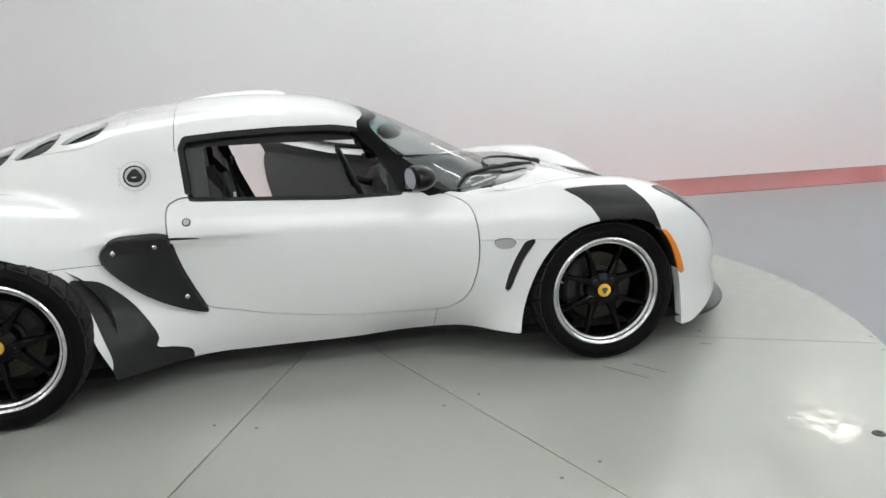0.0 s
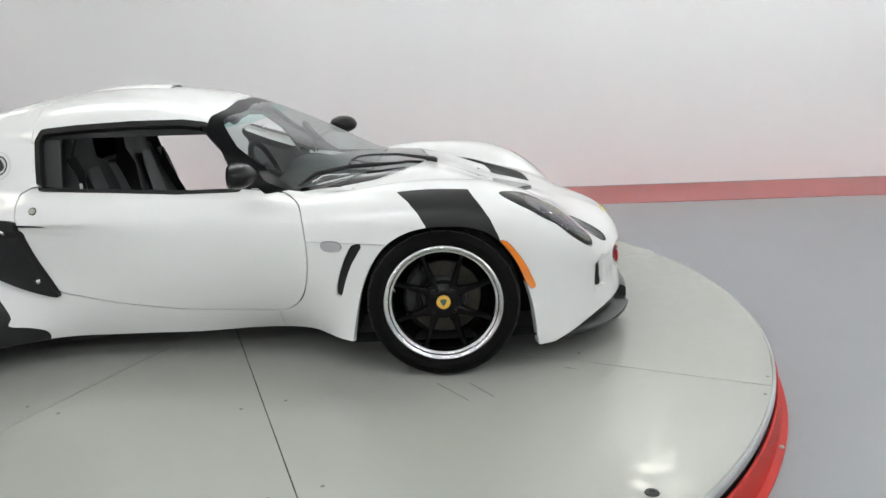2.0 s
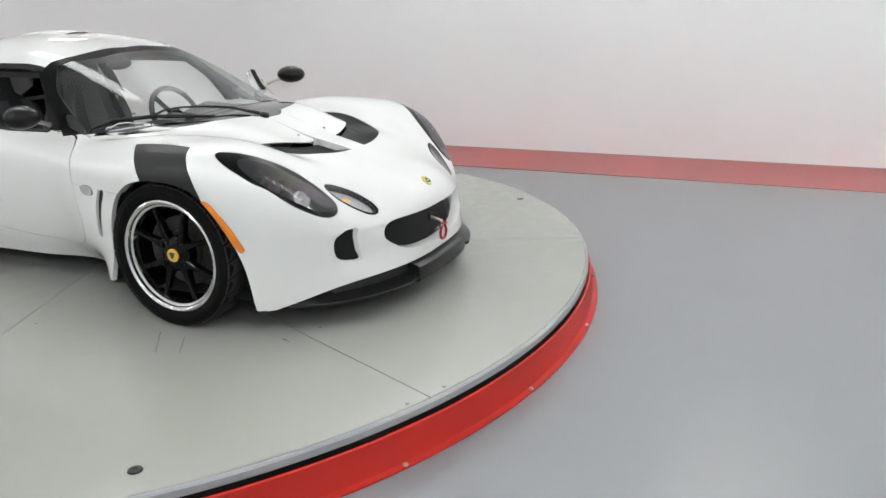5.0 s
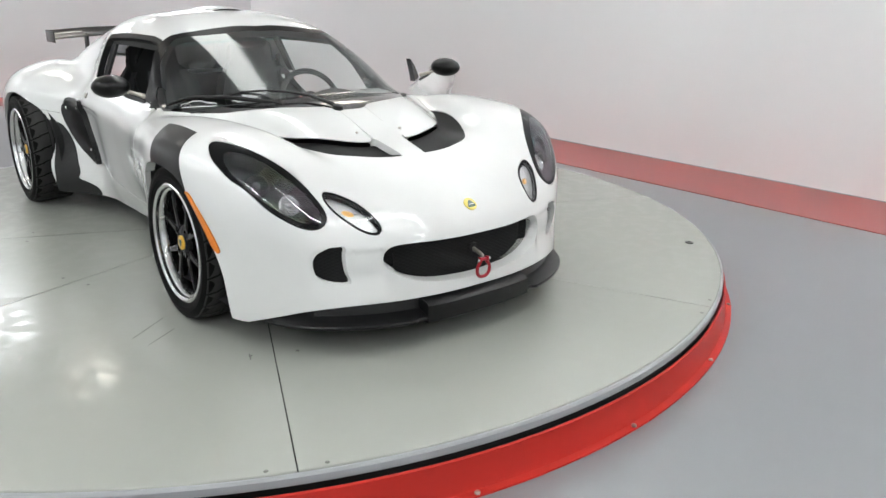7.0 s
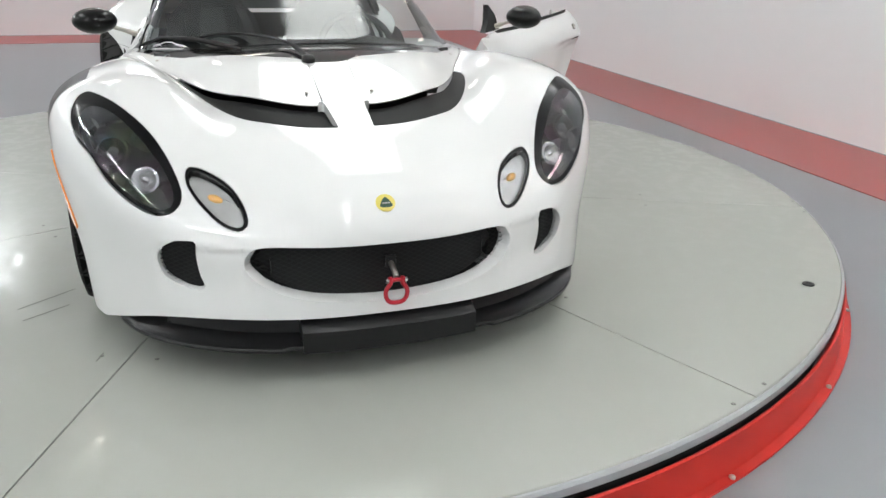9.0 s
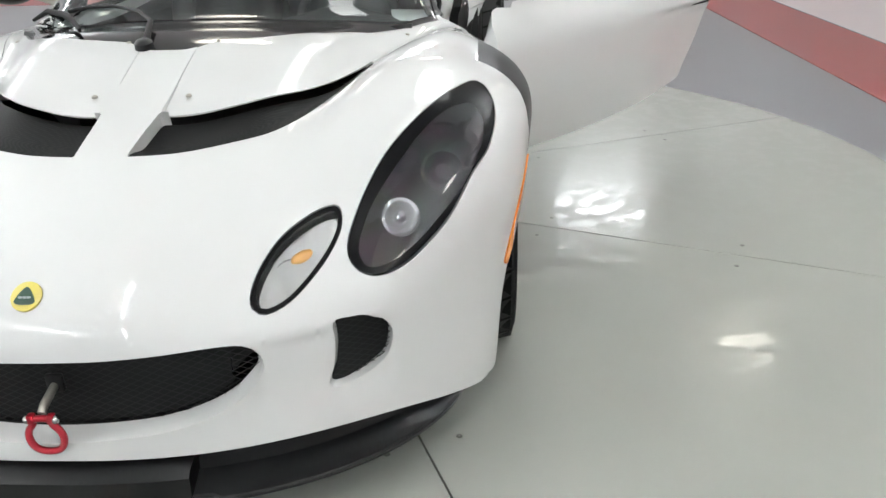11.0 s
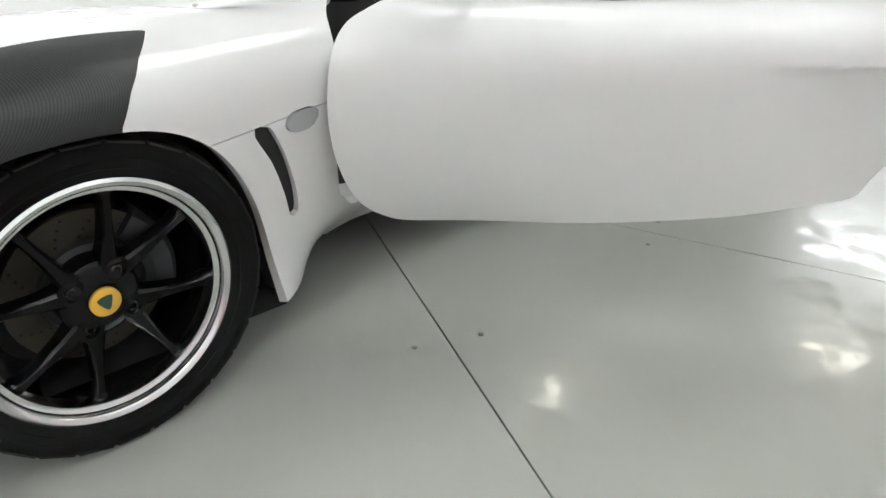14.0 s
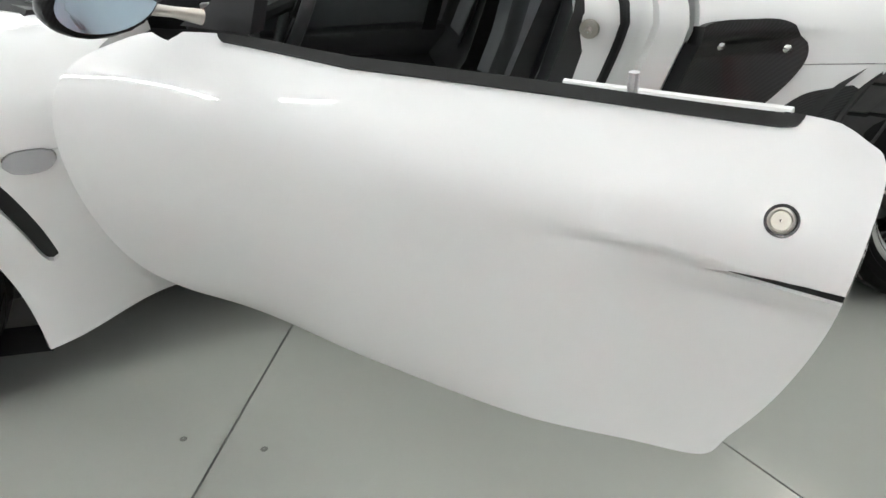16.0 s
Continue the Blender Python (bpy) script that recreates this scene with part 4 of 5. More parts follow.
band = centred("sun_band", cut(screen, lambda x, y, z: z - 0.985 + 0.10 * y * y), SUN_BAND, "blue-green tinted band along the top of the windscreen")
band.visible_shadow = False
centred("scuttle_panel", shifted(scuttle, -0.003), GLOSS_BLACK, "gloss black panel at the foot of the windscreen", 0.012)
centred("windscreen_frame", joined(frame_panel, corner_seal), FRAME_BLACK, "dark satin windscreen surround", 0.03)
both("window_seal", seal, SEAL, "black rubber window seal", 0.03)
both("headlamp_rim", head_rim, RIM_BLACK, "gloss black headlamp surround", 0.01)
depth = np.clip(np.min([np.hypot(vent[0][:, 0] - a[0], vent[0][:, 1] - a[1]) for a in VENT_FRONT], axis=0) / 0.09, 0, 1)
vent_floor = (vent[0] - np.array([[0, 0, 1.0]]) * (0.003 + 0.027 * ramp(depth))[:, None], vent[1], vent[2])
both("bonnet_vent", vent_floor, CARBON_VENT, "recessed carbon fibre bonnet vent")
centred("engine_cover", engine_cover, WHITE, "white slotted engine cover", 0.015)
for k in slots:
    both("louvre_slot", shifted(k, -0.02), BLACK, "black cooling slot")
both("wing_stripe", shifted(stripe, 0.0006), CARBON_DULL, "matt dark carbon stripe over the wing")
both("side_marker", shifted(marker, 0.004), AMBER, "orange side marker lamp", 0.008)
both("repeater", shifted(repeater, 0.005), CLEAR_LENS, "clear oval side repeater lamp", 0.01)
both("gill", shifted(gill, -0.012), BLACK, "black slot behind the wheel arch")
both("intake_scoop", shifted(scoop, 0.024), CARBON, "dark carbon side intake scoop", 0.05)
both("stone_guard", shifted(guard, 0.003), CARBON_DULL, "dark carbon stone guard ahead of the rear wheel", 0.004)


# ---- doors ----
OPEN = pose(-0.335, 0.794, 0.038, -1.05, 1.24, -50.24)


def side_y(x, z):
    """Half width of the body at a point of its side view."""
    x, z = np.atleast_1d(np.asarray(x, float)), np.atleast_1d(np.asarray(z, float))
    lo, hi = np.full(x.shape, 0.2), np.full(x.shape, 1.0)
    for _ in range(30):
        mid = (lo + hi) / 2
        inside = car_shape(x, mid, z) < 0
        lo, hi = np.where(inside, mid, lo), np.where(inside, hi, mid)
    return lo


def on_body(x, y, z, lift=0.0):
    """A pose on the body's surface near a point, with z along the normal."""
    p = np.array([[x, y, z]], float)
    for _ in range(12):
        g = gradient(car_shape, p)
        p = p - g * (car_shape(*p.T) / np.maximum((g**2).sum(1), 0.2))[:, None]
    n = Vector(unit(gradient(car_shape, p))[0])
    return Matrix.Translation(Vector(p[0]) + n * lift) @ n.to_track_quat("Z", "Y").to_matrix().to_4x4()


def egg(bm, m, rx, ry, rz, seg=24, power=1.0):
    made = bmesh.ops.create_uvsphere(bm, u_segments=seg, v_segments=seg // 2, radius=1.0)
    for v in made["verts"]:
        v.co = m @ Vector((v.co.x * rx, v.co.y * ry, v.co.z * rz))
    return made["verts"]


SLIT = straight([(-0.575, 0.626), (-0.50, 0.621), (-0.405, 0.611), (-0.405, 0.607), (-0.50, 0.609), (-0.575, 0.611)])


def build_door(side):
    flip = (lambda p: p) if side > 0 else mirrored
    skin = cut(door, from_side(SLIT))
    ob = part_mesh("door", sheet_mesh("door", flip(skin), WHITE, 0.06), car, "white door, wide open" if side > 0 else "closed white door")
    # Black strip stands for the shade in the crease of the door.
    part_mesh("door_slit_shade", sheet_mesh("door_slit_shade", flip(shifted(clip(door, from_side(SLIT)), -0.004)), SEAL), ob, "black strip standing for the shade in the door slit")
    part_mesh("belt_seal", sheet_mesh("belt_seal", flip(shifted(door_belt, 0.005)), SEAL, 0.022), ob, "black rubber belt seal")
    part_mesh("inner_panel", sheet_mesh("inner_panel", flip(shifted(door, -0.058)), TRIM_GREY), ob, "dark grey inner door trim")
    lock = on_body(-0.486, side * 0.66, 0.686)
    bm = bmesh.new()
    lathe(bm, [(0.0165, -0.004), (0.0160, 0.0018), (0.0145, 0.0014), (0.001, 0.0012)], lock, 28)
    part("lock_ring", bm, GLOSS_BLACK, ob, "black lock bezel")
    bm = bmesh.new()
    lathe(bm, [(0.0130, 0.0), (0.0125, 0.005), (0.0105, 0.007), (0.009, 0.005), (0.001, 0.005)], lock, 28)
    part("lock", bm, STEEL, ob, "round metal push lock")
    # mirror on its stalk
    at = Matrix.Translation((0.392, side * 0.770, 0.81)) @ pose(0, 0, 0, 0, 0, side * -8)
    bm = bmesh.new()
    verts = egg(bm, at, 0.072, 0.082, 0.049, 28)
    inv = at.inverted()
    for v in verts:
        q = inv @ v.co
        if q.x < -0.020:
            q.x = -0.020 - 0.12 * (abs(q.x) - 0.020)
        v.co = at @ q
    part("mirror_shell", bm, MIRROR_CARBON, ob, "glossy carbon mirror shell")
    bm = bmesh.new()
    rim = [(-0.0305, 0.070 * math.cos(a), 0.039 * math.sin(a)) for a in np.linspace(0, 2 * math.pi, 36)[:-1]]
    bm.faces.new([bm.verts.new(at @ Vector(p)) for p in rim])
    part("mirror_glass", bm, MIRROR, ob, "mirror glass")
    bm = bmesh.new()
    tube(bm, [at @ Vector((0.0, -side * 0.05, -0.02)), (0.385, side * 0.665, 0.772), (0.375, side * 0.625, 0.757)], [0.009, 0.008, 0.012], 12)
    part("mirror_stalk", bm, STEEL, ob, "bare alloy mirror stalk")
    bm = bmesh.new()
    corner = [(0.30, 0.735), (0.455, 0.732), (0.40, 0.765), (0.335, 0.84), (0.30, 0.80)]
    ys = side_y([p[0] for p in corner], [p[1] for p in corner])
    outer = [bm.verts.new((p[0], side * (y - 0.004), p[1])) for p, y in zip(corner, ys)]
    inner = [bm.verts.new((p[0], side * (y - 0.03), p[1])) for p, y in zip(corner, ys)]
    bm.faces.new(outer), bm.faces.new(inner[::-1])
    for i in range(5):
        bm.faces.new((outer[i], outer[(i + 1) % 5], inner[(i + 1) % 5], inner[i]))
    part("mirror_base", bm, SATIN, ob, "dark corner plate under the mirror")
    bm = bmesh.new()
    cyl(bm, 0.006, 0.03, Matrix.Translation((-0.30, side * 0.585, 0.758)), 10)
    part("lock_pin", bm, ALLOY, ob, "small metal lock pin")
    bm = bmesh.new()
    xs = np.linspace(-0.20, -0.455, 10)
    zs = np.interp(xs, [-0.45, -0.234, 0.094, 0.33], [0.752, 0.740, 0.725, 0.722])
    yy = side_y(xs, zs)
    tube(bm, [(x, side * (y - 0.040), z - 0.004) for x, y, z in zip(xs, yy, zs)], 0.006, 8)
    part("belt_trim", bm, WHITE if side > 0 else SEAL, ob, "pale inner belt trim")
    if side > 0:
        ob.matrix_basis = OPEN
    return ob


door_left = build_door(1)
door_right = build_door(-1)

# white jamb round the open doorway
jamb = DOOR
ys = side_y(jamb[:, 0], jamb[:, 1])
bm = bmesh.new()
keep = [i for i in range(len(jamb)) if not (jamb[i, 1] > 0.70 and -0.5 < jamb[i, 0] < 0.45)]
rows = [[bm.verts.new((p[0] * k + c, y - d, p[1])) for p, y in zip(jamb, ys)] for d, k, c in ((0.018, 1.0, 0.0), (0.075, 0.985, 0.0), (0.085, 0.965, 0.0), (0.15, 0.955, 0.0))]
for a, b in zip(rows, rows[1:]):
    for i in range(len(jamb)):
        j = (i + 1) % len(jamb)
        if i in keep and j in keep:
            bm.faces.new((a[i], a[j], b[j], b[i]))
part("door_jamb", bm, WHITE, car, "white door jamb")
bm = bmesh.new()
lathe(bm, [(0.022, 0), (0.020, 0.006), (0.008, 0.008), (0.007, 0.03), (0.001, 0.031)], Matrix.Translation((-0.362, 0.548, 0.618)) @ pose(0, 0, 0, 0, 90, 60), 20)
part("door_latch", bm, STEEL, car, "round steel door latch pin")
bm = bmesh.new()
zs = np.linspace(0.34, 0.745, 12)
outer_x = np.interp(zs, [0.33, 0.375, 0.46, 0.56, 0.65, 0.75], [-0.43, -0.458, -0.500, -0.533, -0.547, -0.535])
outer_y = side_y(outer_x, zs) - 0.012
cols = [(0.0, 0.0), (0.055, 0.006), (0.060, -0.010), (0.085, -0.010), (0.090, 0.006), (0.125, 0.0), (0.190, -0.006), (0.200, -0.035)]
grid = [[bm.verts.new((x + dx, y - 0.57 * dx + dy, z)) for x, y, z in zip(outer_x, outer_y, zs)] for dx, dy in cols]
for a, b in zip(grid, grid[1:]):
    for i in range(len(zs) - 1):
        bm.faces.new((a[i], a[i + 1], b[i + 1], b[i]))
part("rear_jamb", bm, WHITE, car, "white door pillar behind the open doorway")
bm = bmesh.new()
tube(bm, [(x + 0.118, y - 0.057, z) for x, y, z in zip(outer_x, outer_y, zs)], 0.011, 8)
part("door_seal", bm, SEAL, car, "black rubber seal on the door pillar")
for s in (-1, 1):
    bm = bmesh.new()
    pil = [(-0.462, 0.760), (-0.482, 0.940), (-0.470, 0.966), (-0.415, 0.970), (-0.395, 0.756)]
    yy = side_y([p[0] for p in pil], [p[1] for p in pil])
    v = [bm.verts.new((p[0], s * (y - 0.030), p[1])) for p, y in zip(pil, yy)]
    w = [bm.verts.new((p[0], s * (y - 0.045), p[1])) for p, y in zip(pil, yy)]
    bm.faces.new(v), bm.faces.new(w[::-1])
    for i in range(5):
        bm.faces.new((v[i], v[(i + 1) % 5], w[(i + 1) % 5], w[i]))
    part("pillar_trim", bm, LEATHER, car, "black pillar trim behind the seats")


# ---- wheels ----
def wheel(radius, width, rim_r):
    """A wheel about its own y axis, outer face towards +y, standing at the origin."""
    ob = new("wheel")
    turn = pose(0, 0, 0, -90)
    w = width / 2
    bm = bmesh.new()
    prof = [(rim_r - 0.012, -w * 0.8), (rim_r + 0.01, -w * 0.92), (radius - 0.05, -w), (radius - 0.02, -w * 0.95), (radius - 0.007, -w * 0.86), (radius - 0.005, -w * 0.6), (radius - 0.004, 0), (radius - 0.005, w * 0.6), (radius - 0.007, w * 0.86), (radius - 0.02, w * 0.95), (radius - 0.034, w * 0.985), (radius - 0.036, w * 1.0), (radius - 0.040, w), (rim_r + 0.024, w * 0.985), (rim_r + 0.022, w * 0.965), (rim_r + 0.012, w * 0.95), (rim_r + 0.002, w * 0.88), (rim_r - 0.012, w * 0.8)]
    lathe(bm, prof, turn, 96)
    part("tyre", bm, RUBBER, ob, "black low-profile tyre")
    # worn tread blocks with slanted slots
    bm = bmesh.new()
    count = 26
    for i in range(count):
        for s in (-1, 1):
            a0 = 2 * math.pi * i / count + (math.pi / count if s > 0 else 0)
            step = 2 * math.pi / count
            top, low = [], []
            rim_pts = [(0.10, 0.00), (0.45, 0.04), (0.50, 0.10), (0.92, 0.16), (0.92, 1.04), (0.56, 0.98), (0.52, 0.92), (0.10, 0.88)]
            for f, t in rim_pts:
                ang = a0 + step * (t + f * 0.35)
                drop = 0.0 if f < 0.8 else 0.008
                for r, out in ((radius - drop, top), (radius - drop - 0.004, low)):
                    out.append(bm.verts.new((r * math.cos(ang), s * f * w, r * math.sin(ang))))
            mid = [(top[k], low[k]) for k in range(8)]
            bm.faces.new((top[0], top[1], top[6], top[7]))
            bm.faces.new((top[1], top[2], top[5], top[6]))
            bm.faces.new((top[2], top[3], top[4], top[5]))
            for k in range(8):
                a, b = mid[k], mid[(k + 1) % 8]
                bm.faces.new((a[0], b[0], b[1], a[1]))
    lathe(bm, [(radius - 0.005, -w * 0.07), (radius, -w * 0.06), (radius, w * 0.06), (radius - 0.005, w * 0.07)], turn, 72)
    tagged(part("tread", bm, TREAD, ob, "worn tread blocks", False), kind="stuff")
    bm = bmesh.new()
    lathe(bm, [(rim_r + 0.006, w * 0.86), (rim_r + 0.007, w * 0.93), (rim_r + 0.001, w * 0.965), (rim_r - 0.005, w * 0.945), (rim_r - 0.009, w * 0.90), (rim_r - 0.010, w * 0.80), (rim_r - 0.014, w * 0.77), (rim_r - 0.021, w * 0.75), (rim_r - 0.023, w * 0.70), (rim_r - 0.026, w * 0.5)], turn, 96)
    part("rim_lip", bm, CHROME, ob, "polished chrome rim lip")
    bm = bmesh.new()
    lathe(bm, [(rim_r - 0.022, w * 0.63), (rim_r - 0.030, w * 0.2), (rim_r - 0.05, -w * 0.3), (rim_r - 0.03, -w * 0.9)], turn, 64)
    part("barrel", bm, WHEEL_BLACK, ob, "black wheel barrel")
    for i in range(4):
        a = math.pi / 2 * i + math.pi / 4
        bm = bmesh.new()
        for s in (-1, 1):
            b = a + s * radians(22.5)
            tip = Vector((math.cos(b), 0, math.sin(b))) * (rim_r - 0.024)
            root = Vector((math.cos(a + s * 0.20), 0, math.sin(a + s * 0.20))) * 0.062
            across = (tip - root).cross(Vector((0, 1, 0))).normalized()
            rings = []
            for t, wd, y0, th in ((0, 0.018, w * 0.66, 0.040), (0.3, 0.0115, w * 0.67, 0.032), (0.65, 0.0085, w * 0.67, 0.028), (0.9, 0.0095, w * 0.66, 0.026), (1.0, 0.014, w * 0.64, 0.028)):
                p = root.lerp(tip, t)
                rings.append([p + across * wd * 1.1 + Vector((0, y0 - th, 0)), p + across * wd + Vector((0, y0 - 0.005, 0)), p + across * wd * 0.6 + Vector((0, y0, 0)), p - across * wd * 0.6 + Vector((0, y0, 0)), p - across * wd + Vector((0, y0 - 0.005, 0)), p - across * wd * 1.1 + Vector((0, y0 - th, 0))])
            loft(bm, rings)
        spoke = part("spoke", bm, WHEEL_BLACK, ob)
        bm = bmesh.new()
        at = Matrix.Translation((0.057 * math.cos(a), w * 0.62, 0.057 * math.sin(a))) @ turn
        lathe(bm, [(0.026, -0.012), (0.024, 0.004), (0.015, 0.006), (0.013, -0.006)], at, 20)
        part("nut_seat", bm, WHEEL_BLACK, ob)
        bm = bmesh.new()
        lathe(bm, [(0.011, -0.008), (0.011, 0.002), (0.007, 0.003), (0.006, -0.004), (0.001, -0.004)], at, 6)
        part("wheel_nut", bm, GLOSS_BLACK, ob)
    bm = bmesh.new()
    lathe(bm, [(0.072, w * 0.10), (0.070, w * 0.54), (0.060, w * 0.63), (0.034, w * 0.70), (0.030, w * 0.68), (0.001, w * 0.68)], turn, 48)
    part("hub", bm, WHEEL_BLACK, ob)
    bm = bmesh.new()
    lathe(bm, [(0.027, w * 0.66), (0.027, w * 0.735), (0.024, w * 0.75), (0.001, w * 0.752)], turn, 32)
    cap = part("centre_cap", bm, CAP_YELLOW, ob, "yellow centre cap")
    bm = bmesh.new()
    tri = outline([(0, -0.015), (0.013, 0.006), (0.010, 0.012), (0, 0.013), (-0.010, 0.012), (-0.013, 0.006)], 3)
    prism(bm, [(p[0], -p[1]) for p in tri], Matrix.Translation((0, w * 0.752, 0)) @ turn, 0.0015)
    part("badge", bm, GREEN, cap, "dark green shield")
    bm = bmesh.new()
    lathe(bm, [(0.085, 0.0), (0.143, 0.0), (0.145, -0.004), (0.145, -0.022), (0.143, -0.026), (0.085, -0.026)], turn, 64)
    disc = part("brake_disc", bm, DISC, ob, "drilled steel brake disc")
    # Flat dark dots on the face, for the shade in the drilled holes.
    bm = bmesh.new()
    for i in range(14):
        for j in range(4):
            a, r = radians(360 / 14 * i + 5 * j), 0.095 + 0.013 * j
            cyl(bm, 0.003, 0.001, Matrix.Translation((r * math.cos(a), 0.0006, r * math.sin(a))) @ turn, 8)
    tagged(part("drill_hole_dots", bm, DARK, disc), kind="stuff")
    bm = bmesh.new()
    lathe(bm, [(0.05, 0.02), (0.084, 0.012), (0.088, -0.002), (0.088, -0.03)], turn, 32)
    part("disc_bell", bm, CALIPER, ob)
    bm = bmesh.new()
    tube(bm, [(0.19, w * 0.62, 0.055), (0.185, w * 0.80, 0.052)], 0.0035, 8)
    part("valve", bm, STEEL, ob, "metal tyre valve")
    return ob


def fit_wheel(w, x, y, z, spin, caliper=1):
    w.matrix_basis = pose(x, y, z, 0, 0, 0 if y > 0 else 180) @ pose(0, 0, 0, 0, spin)
    w.parent = car
    bm = bmesh.new()
    s = 1 if y > 0 else -1
    rings = []
    for k in range(9):
        a = radians(128 + 9 * k) if caliper > 0 else radians(15 + 9 * k)
        c, e = Vector((math.cos(a), 0, math.sin(a))), (0.8 if k in (0, 8) else 1.0)
        o = Vector((x, y - s * 0.012, z))
        rings.append([o + c * r + Vector((0, s * d * e, 0)) for r, d in ((0.098, -0.045), (0.098, 0.030), (0.112, 0.040), (0.146, 0.040), (0.158, 0.028), (0.158, -0.045))])
    loft(bm, rings)
    part("brake_caliper", bm, CALIPER, car, "grey brake caliper behind the wheel spokes")


TRACK_F, TRACK_R = 0.728, 0.755
front_wheel = wheel(0.298, 0.205, 0.222)
rear_wheel = wheel(0.313, 0.235, 0.232)
spare_f, spare_r = copy_thing(front_wheel, Matrix()), copy_thing(rear_wheel, Matrix())
fit_wheel(front_wheel, 1.15, TRACK_F, 0.298, 12)
fit_wheel(spare_f, 1.15, -TRACK_F, 0.298, 0)
fit_wheel(rear_wheel, -1.15, TRACK_R, 0.313, 20, -1)
fit_wheel(spare_r, -1.15, -TRACK_R, 0.313, 31, -1)

# dark liners inside the wheel arches and the floor pan
for x, r in ((1.15, 0.385), (-1.15, 0.39)):
    for s in (-1, 1):
        bm = bmesh.new()
        pts = [(x + r * math.cos(a), 0.27 + r * 0.90 * math.sin(a)) for a in np.linspace(-0.4, math.pi + 0.4, 28)]
        outer = [bm.verts.new((px, s * 0.745, pz)) for px, pz in pts]
        inner = [bm.verts.new((px, s * 0.45, pz)) for px, pz in pts]
        for i in range(len(pts) - 1):
            bm.faces.new((outer[i], outer[i + 1], inner[i + 1], inner[i]))
        bm.faces.new(inner)
        part("arch_liner", bm, DARK, car, "black wheel arch liner")
for name, panel_poly in (("front_arch_lip", ARCH_F), ("rear_arch_lip", ARCH_R)):
    for s in (-1, 1):
        bm = bmesh.new()
        pts = [p for p in panel_poly if p[1] > 0.13]
        pts = sorted(pts, key=lambda p: math.atan2(p[1] - 0.25, p[0] - (1.15 if p[0] > 0 else -1.15)))
        yy = side_y([p[0] for p in pts], [p[1] + 0.012 for p in pts])
        a = [bm.verts.new((p[0], s * (y - 0.004), p[1] + 0.002)) for p, y in zip(pts, yy)]
        b = [bm.verts.new((p[0], s * (y - 0.085), p[1] + 0.012)) for p, y in zip(pts, yy)]
        for i in range(len(pts) - 1):
            bm.faces.new((a[i], a[i + 1], b[i + 1], b[i]))
        part("arch_lip", bm, BLACK, car, "black inner edge of the wheel arch")
bm = bmesh.new()
box(bm, (1.5, 1.06, 0.012), pose(0, 0, 0.128))
box(bm, (0.7, 0.8, 0.012), pose(1.40, 0, 0.12))
box(bm, (1.0, 0.8, 0.012), pose(-1.3, 0, 0.14))
part("underfloor", bm, DARK, car, "dark flat floor pan")


# ---- nose: grille, ducts, splitter, badge, tow hook ----
def mesh_screen(name, poly, x_of, parent, label, pitch=0.013):
    """Expanded metal: two crossing sets of thin flat strands inside an outline in front view."""
    bm = bmesh.new()
    y0, y1, z0, z1 = poly[:, 0].min(), poly[:, 0].max(), poly[:, 1].min(), poly[:, 1].max()
    slope = 0.5
    for s in (-1, 1):
        c = z0 - slope * (y1 - y0) - 0.02
        while c < z1 + slope * (y1 - y0):
            ys = np.linspace(y0, y1, 90)
            zs = c + s * slope * (ys - (y0 if s > 0 else y1)) * 1.0
            ok = distance(poly, ys, zs) < 0.004
            run = []
            for y, z, good in zip(ys, zs, ok):
                if good:
                    run.append((y, z))
                if (not good or y == ys[-1]) and len(run) > 1:
                    (ya, za), (yb, zb) = run[0], run[-1]
                    n = max(2, int((yb - ya) / 0.06))
                    pts = [(ya + (yb - ya) * i / n, za + (zb - za) * i / n) for i in range(n + 1)]
                    for (p, q), (u, v) in zip(pts, pts[1:]):
                        quad = [(x_of(p) + 0.001 * s, p, q - 0.0009), (x_of(u) + 0.001 * s, u, v - 0.0009), (x_of(u) + 0.001 * s, u, v + 0.0009), (x_of(p) + 0.001 * s, p, q + 0.0009)]
                        bm.faces.new([bm.verts.new(t) for t in quad])
                if not good:
                    run = []
            c += pitch
    tagged(part(name, bm, BLACK, parent, label, False), kind="stuff")


nose_x = lambda y: 1.94 - 0.400 * (abs(y) / 0.8) ** 2.6


def skin_x(y, z):
    """How far forward the body's skin lies at a point of its front view."""
    lo, hi = 1.4, 2.0
    for _ in range(24):
        mid = (lo + hi) / 2
        if car_shape(np.array([mid]), np.array([y]), np.array([z]))[0] < 0:
            lo = mid
        else:
            hi = mid
    return lo


# Dark sheets set back in the openings stand for the shade inside.
back = shifted(grille_hole, -0.075)
centred("grille_back", back, DARK, "dark sheet for the shade inside the grille")
mesh_screen("grille_mesh", GRILLE, lambda y: nose_x(y) - 0.045, car, "black diamond mesh grille")
both("duct_back", shifted(fog_hole, -0.028), DARK, "dark sheet for the shade inside the brake duct")
for s in (1, -1):
    mesh_screen("duct_mesh", FOG * np.array([s, 1]), lambda y: skin_x(y, 0.32) - 0.020, car, "black mesh in the duct", 0.012)


def tunnel(name, poly, depth, shrink):
    """White walls running in from the edge of an opening in the nose."""
    c = poly.mean(0)
    ys, zs = poly[:, 0], poly[:, 1]
    x = np.array([1.9] * len(poly))
    p = np.stack([x, ys, zs], 1)
    lo, hi = np.full(len(p), 1.4), np.full(len(p), 2.0)
    for _ in range(30):
        mid = (lo + hi) / 2
        inside = car_shape(mid, ys, zs) < 0
        lo, hi = np.where(inside, mid, lo), np.where(inside, hi, mid)
    bm = bmesh.new()
    rows = []
